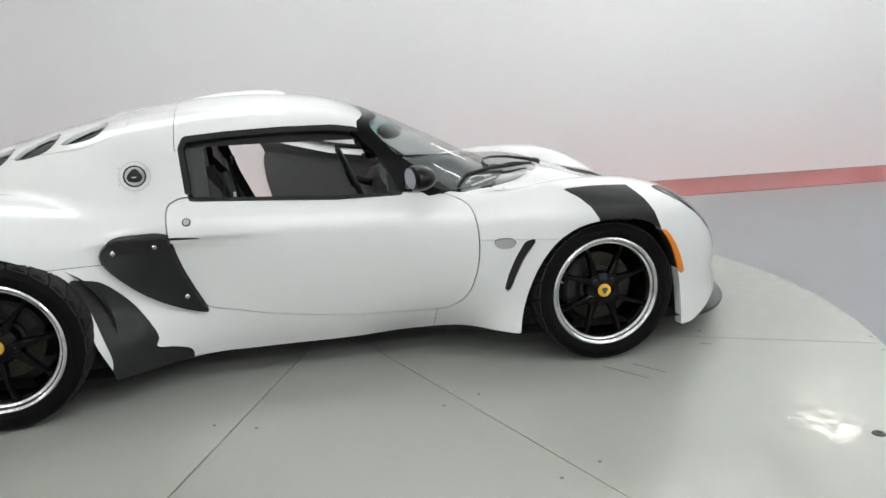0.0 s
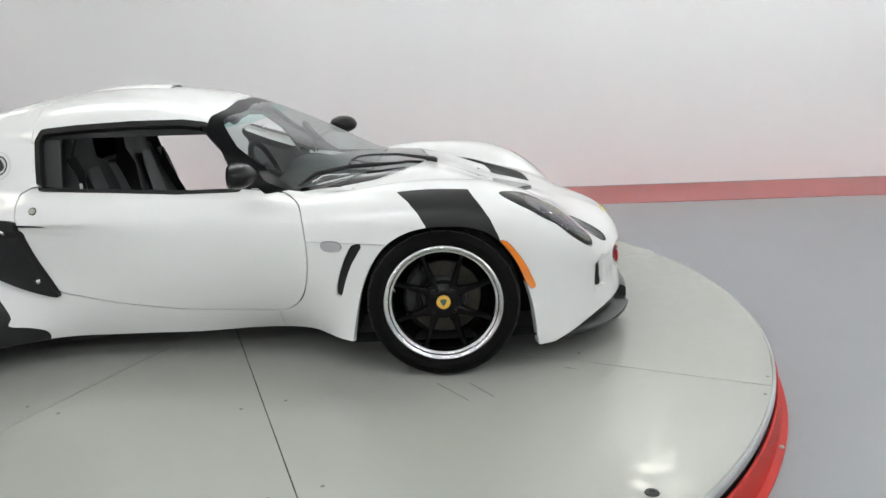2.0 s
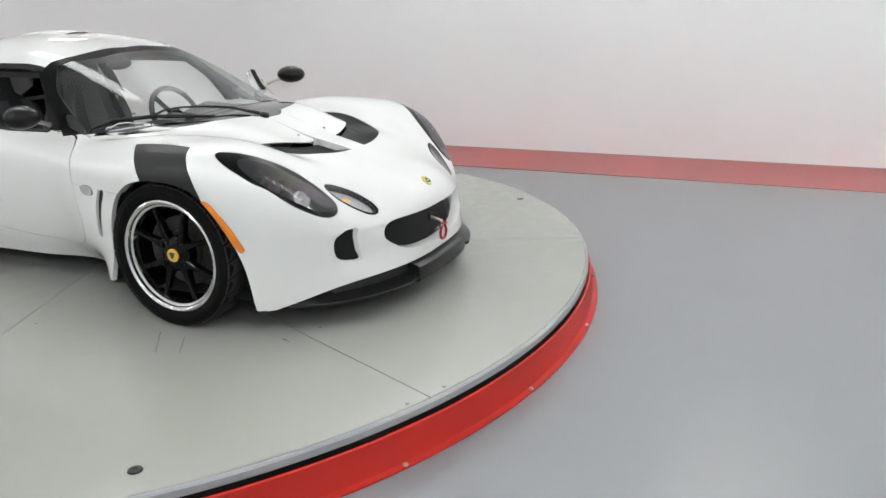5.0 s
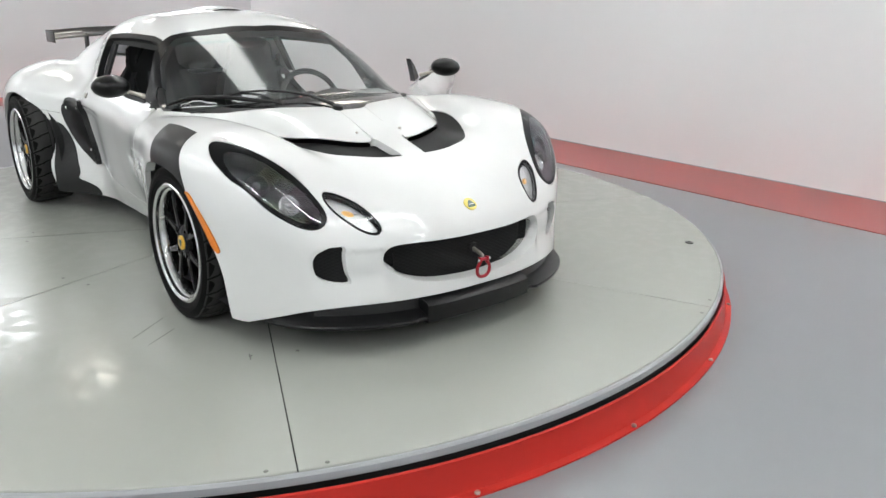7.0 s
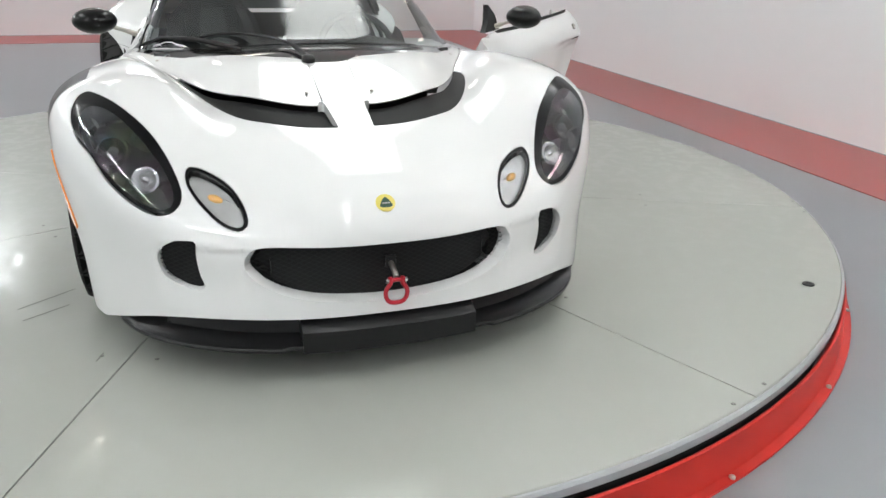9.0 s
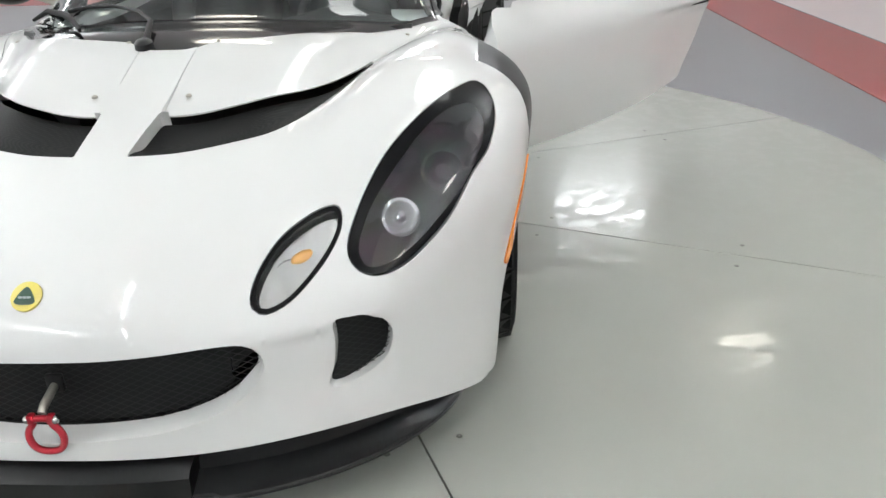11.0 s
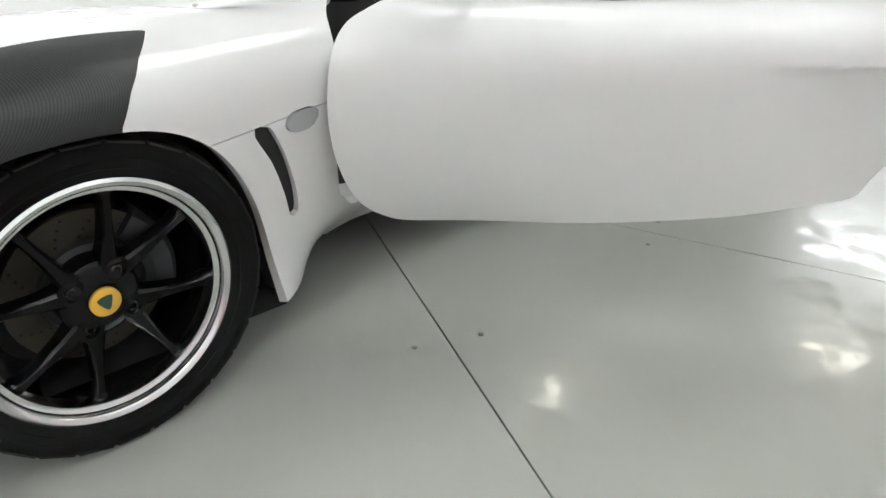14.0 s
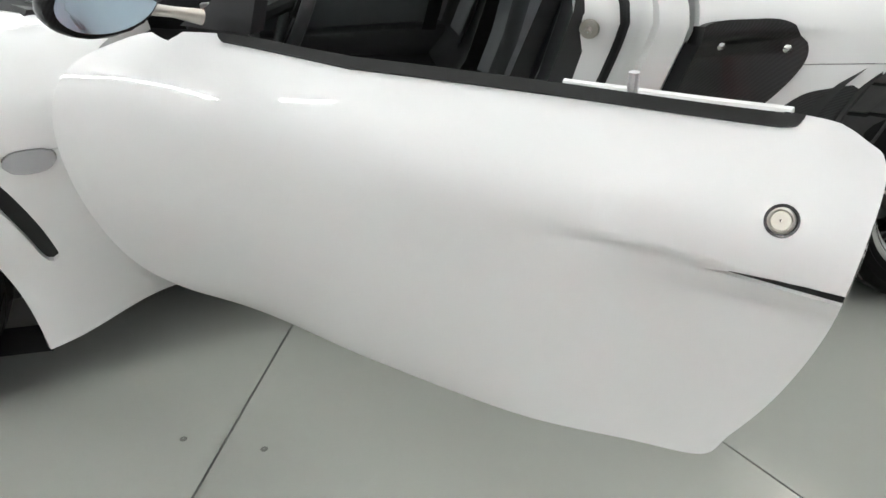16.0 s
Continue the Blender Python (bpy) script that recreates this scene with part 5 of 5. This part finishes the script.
    for k, d in ((1.004, -0.0005), (0.985, 0.006), (1 - shrink, 0.02), (1 - shrink * 1.5, depth)):
        rows.append([bm.verts.new((lo[i] - d, c[0] + (ys[i] - c[0]) * k, c[1] + (zs[i] - c[1]) * k)) for i in range(len(p))])
    for a, b in zip(rows, rows[1:]):
        for i in range(len(p)):
            j = (i + 1) % len(p)
            bm.faces.new((a[i], a[j], b[j], b[i]))
    part(name, bm, WHITE, car)


tunnel("grille_surround", GRILLE, 0.046, 0.03)
for s in (1, -1):
    tunnel("duct_surround", FOG * np.array([s, 1]), 0.022, 0.02)

# splitter: raised middle section and two dished side blades with a thin lip
def white_edge(y):
    return 0.104 + 0.082 * max(0, 1 - (abs(y) / 0.75) ** 6)


bm = bmesh.new()
rings = []
for y in np.linspace(-0.243, 0.243, 15):
    x = nose_x(y) + 0.012
    rings.append([(x - 0.12, y, 0.096), (x + 0.014, y, 0.093), (x + 0.024, y, 0.099), (x + 0.022, y, 0.158), (x + 0.012, y, 0.168), (x - 0.030, y, 0.180), (x - 0.12, y, 0.182)])
loft(bm, rings)
part("splitter_middle", bm, SPLITTER, car, "black raised middle of the front splitter")
for s in (1, -1):
    bm = bmesh.new()
    rings = []
    for y in np.linspace(0.236, 0.722, 30):
        x = nose_x(y)
        t = (y - 0.236) / 0.486
        n = Vector((1, 0.400 * 2.6 / 0.8 * (y / 0.8) ** 1.6, 0)).normalized()
        notch = 0.014 * ramp(np.array((0.285 - y) / 0.008))
        out = 0.047 * (1 - t**5) - 0.016 * t**6 - notch
        zb = white_edge(y)
        foot = Vector((x, y, 0))
        low = 0.106
        prof = [(-0.09, zb + 0.006), (-0.030, zb + 0.004), (-0.024, zb - 0.012), (-0.016, low + 0.032), (out * 0.35, low + 0.020), (out * 0.8, low + 0.013), (out - 0.003, low + 0.013), (out, low + 0.009), (out - 0.002, low + 0.001), (out - 0.010, low - 0.003), (-0.09, low - 0.002)]
        rings.append([Vector(((foot + n * d).x, s * (foot + n * d).y, z)) for d, z in prof])
    loft(bm, rings)
    part("splitter_blade", bm, SPLITTER, car, "black dished side blade of the front splitter")

# nose badge
at = on_body(1.88, 0, 0.47) @ Matrix.Scale(0.86, 4)
bm = bmesh.new()
lathe(bm, [(0.0305, -0.002), (0.0305, 0.003), (0.028, 0.0045), (0.001, 0.006)], at, 40)
badge = part("nose_badge", bm, YELLOW, car, "round yellow nose badge")
bm = bmesh.new()
shield = outline([(-0.016, 0.0), (0.008, -0.017), (0.015, -0.012), (0.016, 0), (0.015, 0.012), (0.008, 0.017)], 4)
flat = at @ pose(0, 0, 0.0045, 0, 0, 180)
up = (at.inverted().to_3x3() @ Vector((0, 0, 1)))
ang = math.degrees(math.atan2(up.y, up.x))
prism(bm, [tuple(p * 1.15) for p in shield], at @ pose(0, 0, 0.004, 0, 0, ang + 180), 0.003)
part("badge_shield", bm, GREEN, badge, "dark green shield")
bm = bmesh.new()
for k in (-1, 0, 1):
    box(bm, (0.004, 0.007, 0.002), at @ pose(0, 0, 0.0072, 0, 0, ang + 180) @ pose(0.004, 0.0085 * k, 0))
part("badge_bars", bm, SILVER, badge, "small silver bars")

# tow hook
hook_y = 0.012
bm = bmesh.new()
box(bm, (0.012, 0.030, 0.036), pose(1.892, hook_y, 0.312), 0.004)
part("hook_plate", bm, BLACK, car, "black tow hook plate")
bm = bmesh.new()
tube(bm, [(1.885, hook_y, 0.312), (1.940, hook_y, 0.298), (1.950, hook_y, 0.290)], 0.0075, 12)
part("hook_shaft", bm, STEEL, car, "steel tow hook shaft")
for k in (-1, 1):
    bm = bmesh.new()
    egg(bm, Matrix.Translation((1.956, hook_y + 0.025 * k, 0.282)), 0.008, 0.006, 0.008, 12)
    part("hook_bolt", bm, CHROME, car, "polished bolt of the tow hook clamp")
bm = bmesh.new()
ring = [(0.0, -0.030), (0.017, -0.027), (0.027, -0.016), (0.030, 0.0), (0.026, 0.014), (0.017, 0.026), (0.014, 0.036), (-0.014, 0.036), (-0.017, 0.026), (-0.026, 0.014), (-0.030, 0.0), (-0.027, -0.016), (-0.017, -0.027)]
tube(bm, [(1.955, hook_y + u, 0.246 + v) for u, v in outline(ring, 4)], 0.0062, 12, True)
for k in (-1, 1):
    box(bm, (0.014, 0.012, 0.018), pose(1.955, hook_y + 0.017 * k, 0.283), 0.003)
part("hook_ring", bm, RED_METAL, car, "red anodised tow hook ring")


# ---- lamps ----
def lens_floor(panel, depth, shrink=0.90):
    c = panel[0].mean(0)
    return c + (panel[0] - c) * shrink - np.array([depth * 0.6, 0, depth]), panel[1], panel[2]


HOUSING = shader("headlamp_housing", (0.022, 0.022, 0.024), 0.22, 0.3)
bsdf(HOUSING).inputs["Thin Film Thickness"].default_value = 430.0
PEARL = worn(shader("pearl_reflector", (0.72, 0.71, 0.69), 0.25, 0.5), 48, (0.30, 0.29, 0.28), (0.88, 0.87, 0.85), (0.12, 0.3), 0.6, 90)
REFLECTOR = worn(shader("lamp_reflector", (0.75, 0.75, 0.76), 0.18, 1.0), 60, (0.6, 0.6, 0.61), (0.85, 0.85, 0.86), (0.12, 0.3))
for s, flip in ((1, lambda p: p), (-1, mirrored)):
    lamp = part_mesh("headlamp", sheet_mesh("headlamp", flip(lens_floor(head_lens, 0.075)), HOUSING), car, "headlamp with dark housing under a clear cover")
    part_mesh("lamp_wall", sheet_mesh("lamp_wall", flip(shifted(head_rim, -0.012)), GLOSS_BLACK, 0.06), lamp)
    cover = part_mesh("lamp_cover", sheet_mesh("lamp_cover", flip(shifted(head_lens, 0.0005)), FILMED_LENS), lamp, "clear lamp cover with a faint rainbow sheen painted into its gloss")
    cover.visible_shadow = False
    for (x, y, z), r, kind in (((1.640, 0.598, 0.512), 0.031, 0), ((1.560, 0.676, 0.575), 0.038, 1)):
        at = Matrix.Translation((x, s * y, z)) @ Vector((0.85, s * 0.25, 0.45)).to_track_quat("Z", "Y").to_matrix().to_4x4()
        bm = bmesh.new()
        lathe(bm, [(r + 0.006, -0.04), (r + 0.006, 0.004), (r, 0.007), (r - 0.004, 0.0), (r * 0.55, -0.02), (0.001, -0.022)], at, 32)
        part("projector_bowl", bm, REFLECTOR if kind == 0 else HOUSING, lamp, "round reflector bowl")
        bm = bmesh.new()
        lathe(bm, [(r * 0.62, -0.016), (r * 0.55, -0.004), (r * 0.34, 0.006), (0.001, 0.010)], at, 24)
        part("projector_lens", bm, CHROME if kind == 0 else GLOSS_BLACK, lamp, "bulging projector lens")
    side = part_mesh("front_lamp", sheet_mesh("front_lamp", flip(lens_floor(lamp_lens, 0.018, 0.97)), PEARL), car, "small oval front lamp with amber bulb")
    part_mesh("lamp_rim", sheet_mesh("lamp_rim", flip(lamp_rim), RIM_BLACK, 0.035), side, "gloss black lamp rim")
    c = part_mesh("lamp_cover", sheet_mesh("lamp_cover", flip(lamp_lens), LENS), side, "clear lamp cover")
    c.visible_shadow = False
    bm = bmesh.new()
    egg(bm, Matrix.Translation((1.725, s * 0.432, 0.468)) @ pose(0, 0, 0, 0, 0, s * 40), 0.013, 0.032, 0.017, 16)
    part("amber_bulb", bm, AMBER_BULB, side, "pale amber bulb")
    bm = bmesh.new()
    lathe(bm, [(0.026, 0.0), (0.018, -0.006), (0.008, 0.002), (0.001, 0.004)], Matrix.Translation((1.755, s * 0.408, 0.452)) @ pose(0, 0, 0, 0, 65, s * 25), 20)
    part("reflector", bm, PEARL, side, "small bright reflector")


# ---- screws, roundel and trim on the body ----
def dome(name, x, y, z, r, material, label="", lift=0.0):
    bm = bmesh.new()
    lathe(bm, [(r, -0.002), (r * 0.92, r * 0.18), (r * 0.6, r * 0.42), (0.0005, r * 0.5)], on_body(x, y, z, lift), 16)
    return part(name, bm, material, car, label)


for s in (1, -1):
    for x, y, z in ((1.307, 0.106, 0.670), (1.065, 0.112, 0.745), (0.80, 0.556, 0.735)):
        dome("lid_bolt", x, s * y, z, 0.0065, STEEL, "small steel bonnet bolt")
    for x, z in ((-0.762, 0.585), (-0.608, 0.600), (-0.515, 0.385)):
        dome("scoop_bolt", x, s * side_y(x, z)[0], z, 0.010, CHROME, "polished dome bolt", 0.024)
    flip = (lambda p: p) if s > 0 else mirrored
    mark = part_mesh("side_roundel", sheet_mesh("side_roundel", flip(shifted(clip(roundel, round_mark(0.041)), 0.001)), SILVER), car, "grey round emblem on the rear quarter")
    ring = cut(clip(roundel, round_mark(0.062)), round_mark(0.0575))
    part_mesh("outer_ring", sheet_mesh("outer_ring", flip(shifted(ring, 0.001)), SILVER), mark)
    ring = cut(clip(roundel, round_mark(0.045)), round_mark(0.0385))
    part_mesh("inner_ring", sheet_mesh("inner_ring", flip(shifted(ring, 0.0015)), BLACK), mark)
    tri = outline([(-0.672, 0.875), (-0.642, 0.845), (-0.649, 0.827), (-0.672, 0.823), (-0.695, 0.827), (-0.702, 0.845)], 5)
    part_mesh("emblem_shield", sheet_mesh("emblem_shield", flip(shifted(clip(roundel, from_side(tri)), 0.002)), BLACK), mark, "dark shield")
    part_mesh("emblem_bars", sheet_mesh("emblem_bars", flip(shifted(clip(roundel, from_side(straight([(-0.685, 0.838), (-0.659, 0.838), (-0.659, 0.844), (-0.685, 0.844)]))), 0.003)), SILVER), mark)
    for k in range(6):
        a = radians(60 * k + 30)
        dot = clip(roundel, lambda x, y, z: np.hypot(x + 0.672 - 0.068 * math.cos(a), (z - 0.846 - 0.061 * math.sin(a))) - 0.0055)
        part_mesh("rim_dot", sheet_mesh("rim_dot", flip(shifted(dot, 0.001)), SILVER), mark)

# scoop mouth: dark throat under the carbon lip
for s in (1, -1):
    bm = bmesh.new()
    zs = np.linspace(0.335, 0.60, 9)
    front = np.interp(zs, [0.32, 0.39, 0.48, 0.56, 0.62], [-0.445, -0.480, -0.520, -0.545, -0.556])
    a = [bm.verts.new((x - 0.004, s * (side_y(x, z)[0] + 0.026), z)) for x, z in zip(front, zs)]
    b = [bm.verts.new((x + 0.012, s * (side_y(x, z)[0] - 0.008), z)) for x, z in zip(front, zs)]
    c = [bm.verts.new((x - 0.012, s * (side_y(x, z)[0] - 0.03), z)) for x, z in zip(front, zs)]
    for u, v in ((a, b), (b, c)):
        for i in range(8):
            bm.faces.new((u[i], u[i + 1], v[i + 1], v[i]))
    part("scoop_throat", bm, SATIN, car, "dark throat of the side intake")

# roof scoop
bm = bmesh.new()
rings = []
for x, hw, h in ((-0.075, 0.088, 0.009), (-0.10, 0.094, 0.013), (-0.20, 0.100, 0.015), (-0.34, 0.095, 0.012), (-0.46, 0.085, 0.006), (-0.52, 0.07, -0.004)):
    row = []
    for k in range(13):
        u = -1 + k / 6
        y = hw * u
        row.append((x, y, ROOF(x) - 0.27 * y * y + h * (1 - abs(u) ** 3.5) - 0.002))
    row += [(x, hw, ROOF(x) - 0.02), (x, -hw, ROOF(x) - 0.02)]
    rings.append(row)
loft(bm, rings, False)
part("roof_scoop", bm, WHITE, car, "white air scoop on the roof")
# Flat black face closes the scoop; its colour is the shade inside.
bm = bmesh.new()
row = [(-0.078, 0.084 * u, ROOF(-0.078) - 0.27 * (0.084 * u) ** 2 + 0.0085 * (1 - abs(u) ** 3.5)) for u in np.linspace(-1, 1, 13)] + [(-0.078, 0.084, ROOF(-0.078) - 0.01), (-0.078, -0.084, ROOF(-0.078) - 0.01)]
bm.faces.new([bm.verts.new(p) for p in row])
part("scoop_mouth", bm, BLACK, car, "black face for the shade inside the roof scoop mouth")

# rear wing
bm = bmesh.new()
rings = []
for y in np.linspace(-0.50, 0.50, 17):
    x0, z0 = -1.52 - 0.10 * (y / 0.53) ** 2 * 0.5, 0.938 - 0.03 * (y / 0.53) ** 2
    prof = [(0, 0), (-0.03, 0.012), (-0.10, 0.018), (-0.17, 0.030), (-0.215, 0.048), (-0.212, 0.040), (-0.16, 0.016), (-0.08, -0.004)]
    rings.append([(x0 + a, y, z0 + b) for a, b in prof])
loft(bm, rings)
part("rear_wing", bm, CARBON, car, "carbon fibre rear wing")
for s in (-1, 1):
    bm = bmesh.new()
    box(bm, (0.20, 0.006, 0.075), pose(-1.66, s * 0.502, 0.928), 0.002)
    part("wing_end_plate", bm, CARBON, car)
    bm = bmesh.new()
    box(bm, (0.07, 0.012, 0.16), pose(-1.60, s * 0.30, 0.865), 0.003)
    part("wing_post", bm, BLACK, car)


# ---- windscreen fittings ----
bm = bmesh.new()
tube(bm, [(1.10, -0.06, 0.742), (1.06, -0.068, 0.756), (0.94, -0.10, 0.780), (0.84, -0.17, 0.792), (0.785, -0.26, 0.798), (0.76, -0.34, 0.794), (0.765, -0.40, 0.784)], [0.012, 0.009, 0.006, 0.005, 0.0045, 0.0045, 0.006], 10)
part("wiper_arm", bm, BLACK, car, "black wiper arm")
bm = bmesh.new()
tube(bm, [(0.985, -0.27, 0.766), (0.86, -0.347, 0.772), (0.77, -0.415, 0.778), (0.64, -0.527, 0.770), (0.588, -0.605, 0.738)], [0.005, 0.009, 0.009, 0.008, 0.005], 8)
part("wiper_blade", bm, SEAL, car, "black wiper blade")
bm = bmesh.new()
lathe(bm, [(0.024, -0.004), (0.022, 0.014), (0.014, 0.020), (0.001, 0.021)], on_body(1.095, -0.062, 0.736), 20)
part("wiper_pivot", bm, BLACK, car, "black wiper pivot cap")
# sticker: a pale car outline above a row of small letters


def on_glass(u, v):
    """A point of the sticker: u across to the car's right, v up the glass."""
    return on_body(0.776 - 0.131 * u - 1.1 * v, -0.456 - 0.111 * u + 0.3 * v, 0.738 + 0.6 * v, 0.001).translation


bm = bmesh.new()
tube(bm, [on_glass(u, v) for u, v in ((0.0, 0.008), (0.05, 0.016), (0.25, 0.020), (0.4, 0.030), (0.62, 0.030), (0.78, 0.020), (0.95, 0.016), (1.0, 0.006))], 0.0022, 6, squash=0.4)
for k in (0.2, 0.8):
    tube(bm, [on_glass(k + 0.09 * math.cos(a), 0.006 + 0.008 * math.sin(a)) for a in np.linspace(0, math.pi, 8)], 0.0018, 6, squash=0.4)
sticker = part("screen_sticker", bm, STICKER, car, "white line sticker low on the windscreen")
bm = bmesh.new()
for k in range(13):
    a, b, c, d = on_glass(k / 13, -0.010), on_glass(k / 13 + 0.055, -0.010), on_glass(k / 13 + 0.055, -0.002), on_glass(k / 13, -0.002)
    bm.faces.new([bm.verts.new(p) for p in (a, b, c, d)])
tagged(part("sticker_bars", bm, STICKER, sticker, "", False), kind="stuff")


# ---- cockpit ----
for name, size, at in (("cockpit_floor", (1.25, 1.04, 0.02), (-0.02, 0, 0.165)), ("rear_bulkhead", (0.02, 1.02, 0.62), (-0.535, 0, 0.45)), ("front_bulkhead", (0.02, 1.02, 0.40), (0.62, 0, 0.36)), ("sill_box", (1.10, 0.10, 0.24), (0.04, 0.50, 0.265)), ("sill_box", (1.10, 0.10, 0.24), (0.04, -0.50, 0.265))):
    bm = bmesh.new()
    box(bm, size, pose(*at), 0.02 if name == "sill_box" else 0.0)
    part(name, bm, LEATHER, car)
bm = bmesh.new()
rings = []
for y in np.linspace(-0.56, 0.56, 19):
    hump = 0.045 * math.exp(-(((y - 0.31) / 0.13) ** 2))
    k = 1 - 0.35 * abs(y / 0.56) ** 2
    rings.append([(0.34, y, 0.52), (0.33, y, 0.62), (0.36, y, 0.672 + hump), (0.44, y, 0.700 + hump), (0.55, y, 0.705 + hump * 0.6), (0.35 + 0.62 * k - 0.02, y, 0.728), (0.35 + 0.62 * k, y, 0.70), (0.60, y, 0.52)])
loft(bm, rings)
part("dashboard", bm, LEATHER, car, "dark grey dashboard with an instrument hood")


def seat(y):

    bm = bmesh.new()
    rings = []
    for x, z, hw, th in ((0.02, 0.30, 0.20, 0.05), (-0.10, 0.27, 0.215, 0.05), (-0.22, 0.27, 0.215, 0.055), (-0.30, 0.36, 0.21, 0.06), (-0.345, 0.50, 0.225, 0.06), (-0.385, 0.64, 0.235, 0.06), (-0.41, 0.75, 0.20, 0.055), (-0.425, 0.83, 0.135, 0.05), (-0.43, 0.92, 0.125, 0.05), (-0.432, 0.95, 0.09, 0.04)):
        fwd = Vector((0.30, 0, 0.95)) if z < 0.3 else Vector((0.96, 0, 0.25))
        row = []
        for k in range(13):
            u = -1 + k / 6
            lift = 0.055 * abs(u) ** 3 if z < 0.80 else 0.0
            row.append(Vector((x, y + hw * u, z)) + fwd * (lift + 0.012 * (1 - u * u)))
        row += [Vector((x, y + hw, z)) - fwd * th, Vector((x, y - hw, z)) - fwd * th]
        rings.append(row)
    loft(bm, rings)
    ob = part("seat", bm, LEATHER, car, "black bucket seat with grey insert panels")
    for name, u0, u1, mat in (("insert_panel", -0.30, 0.30, GREY_CLOTH), ("bolster_strip", -0.86, -0.66, GREY_CLOTH), ("bolster_strip", 0.66, 0.86, GREY_CLOTH)):
        bm = bmesh.new()
        rows = []
        for x, z, hw in ((-0.292, 0.40, 0.21), (-0.335, 0.50, 0.225), (-0.375, 0.64, 0.235), (-0.398, 0.74, 0.205), (-0.408, 0.79, 0.17)):
            pts = [Vector((x + 0.026 + (0.055 * abs(u) ** 3 if z < 0.8 else 0), y + hw * u, z + 0.006)) for u in np.linspace(u0, u1, 5)]
            rows.append([bm.verts.new(p) for p in pts])
        for a, b in zip(rows, rows[1:]):
            for i in range(4):
                bm.faces.new((a[i], a[i + 1], b[i + 1], b[i]))
        part(name, bm, mat, ob, "grey insert")
    return ob


seat(0.29)
seat(-0.29)
centre, tilt = Vector((0.235, 0.30, 0.665)), pose(0, 0, 0, 0, 66)
bm = bmesh.new()
tube(bm, [centre + tilt.to_3x3() @ Vector((0.158 * math.cos(a), 0.165 * math.sin(a), 0)) for a in np.linspace(0, 2 * math.pi, 41)[:-1]], 0.0145, 12, True)
steer = part("steering_wheel", bm, LEATHER, car, "small black steering wheel")
bm = bmesh.new()
for a in (0, 125, 235):
    m = Matrix.Translation(centre) @ tilt @ pose(0, 0, -0.012, 0, 0, a + 90)
    box(bm, (0.15, 0.03, 0.008), m @ pose(0.08, 0, 0), 0.002)
cyl(bm, 0.045, 0.03, Matrix.Translation(centre) @ tilt @ pose(0, 0, -0.008), 24)
part("wheel_spokes", bm, SATIN, steer)
bm = bmesh.new()
tube(bm, [centre, (0.48, 0.30, 0.58)], 0.02, 10)
part("steering_column", bm, BLACK, car)
bm = bmesh.new()
egg(bm, Matrix.Translation((0.18, -0.0, 0.965)), 0.018, 0.085, 0.03, 20)
part("inner_mirror", bm, BLACK, car, "black inner mirror")
bm = bmesh.new()
tube(bm, [(-0.44, s2, z) for s2, z in ((-0.40, 0.60), (-0.38, 0.86), (-0.30, 0.97), (0.30, 0.97), (0.38, 0.86), (0.40, 0.60))], 0.022, 12)
part("roll_bar", bm, SATIN, car, "dark roll bar behind the seats")
for s in (1, -1):
    bm = bmesh.new()
    pts = [(-0.40, s * 0.44, 0.86), (-0.34, s * 0.42, 0.70), (-0.24, s * 0.44, 0.48), (-0.20, s * 0.46, 0.32)]
    for p, q in zip(pts, pts[1:]):
        p, q = Vector(p), Vector(q)
        a = Vector((0.022, 0, 0.006))
        bm.faces.new([bm.verts.new(v) for v in (p - a, p + a, q + a, q - a)])
    part("seat_belt", bm, SEAL, car, "black seat belt")
bm = bmesh.new()
bm.faces.new([bm.verts.new(p) for p in ((-0.545, -0.36, 0.78), (-0.545, 0.36, 0.78), (-0.55, 0.33, 0.98), (-0.55, -0.33, 0.98))])
part("rear_window", bm, GLOSS_BLACK, car, "dark rear bulkhead window")
bm = bmesh.new()
lin = clip(base, lambda x, y, z: np.maximum(np.maximum(0.955 - z, -0.60 - x), x - 0.25))
centred("headlining", shifted(lin, -0.025), DARK, "black headlining")

# scuff lines left by the tyres on the deck
for x0, y0, ang, ln in ((1.16, -0.93, -52, 0.20), (1.27, -0.92, -55, 0.15), (1.62, -0.74, -20, 0.05)):
    bm = bmesh.new()
    box(bm, (ln, 0.004, 0.0006), pose(0, 0, 0.0003))
    ob = part("scuff", bm, SCUFF, turntable, "", False)
    ob.matrix_basis = pose(x0 - 0.05, y0, 0.0004, 0, 0, ang)
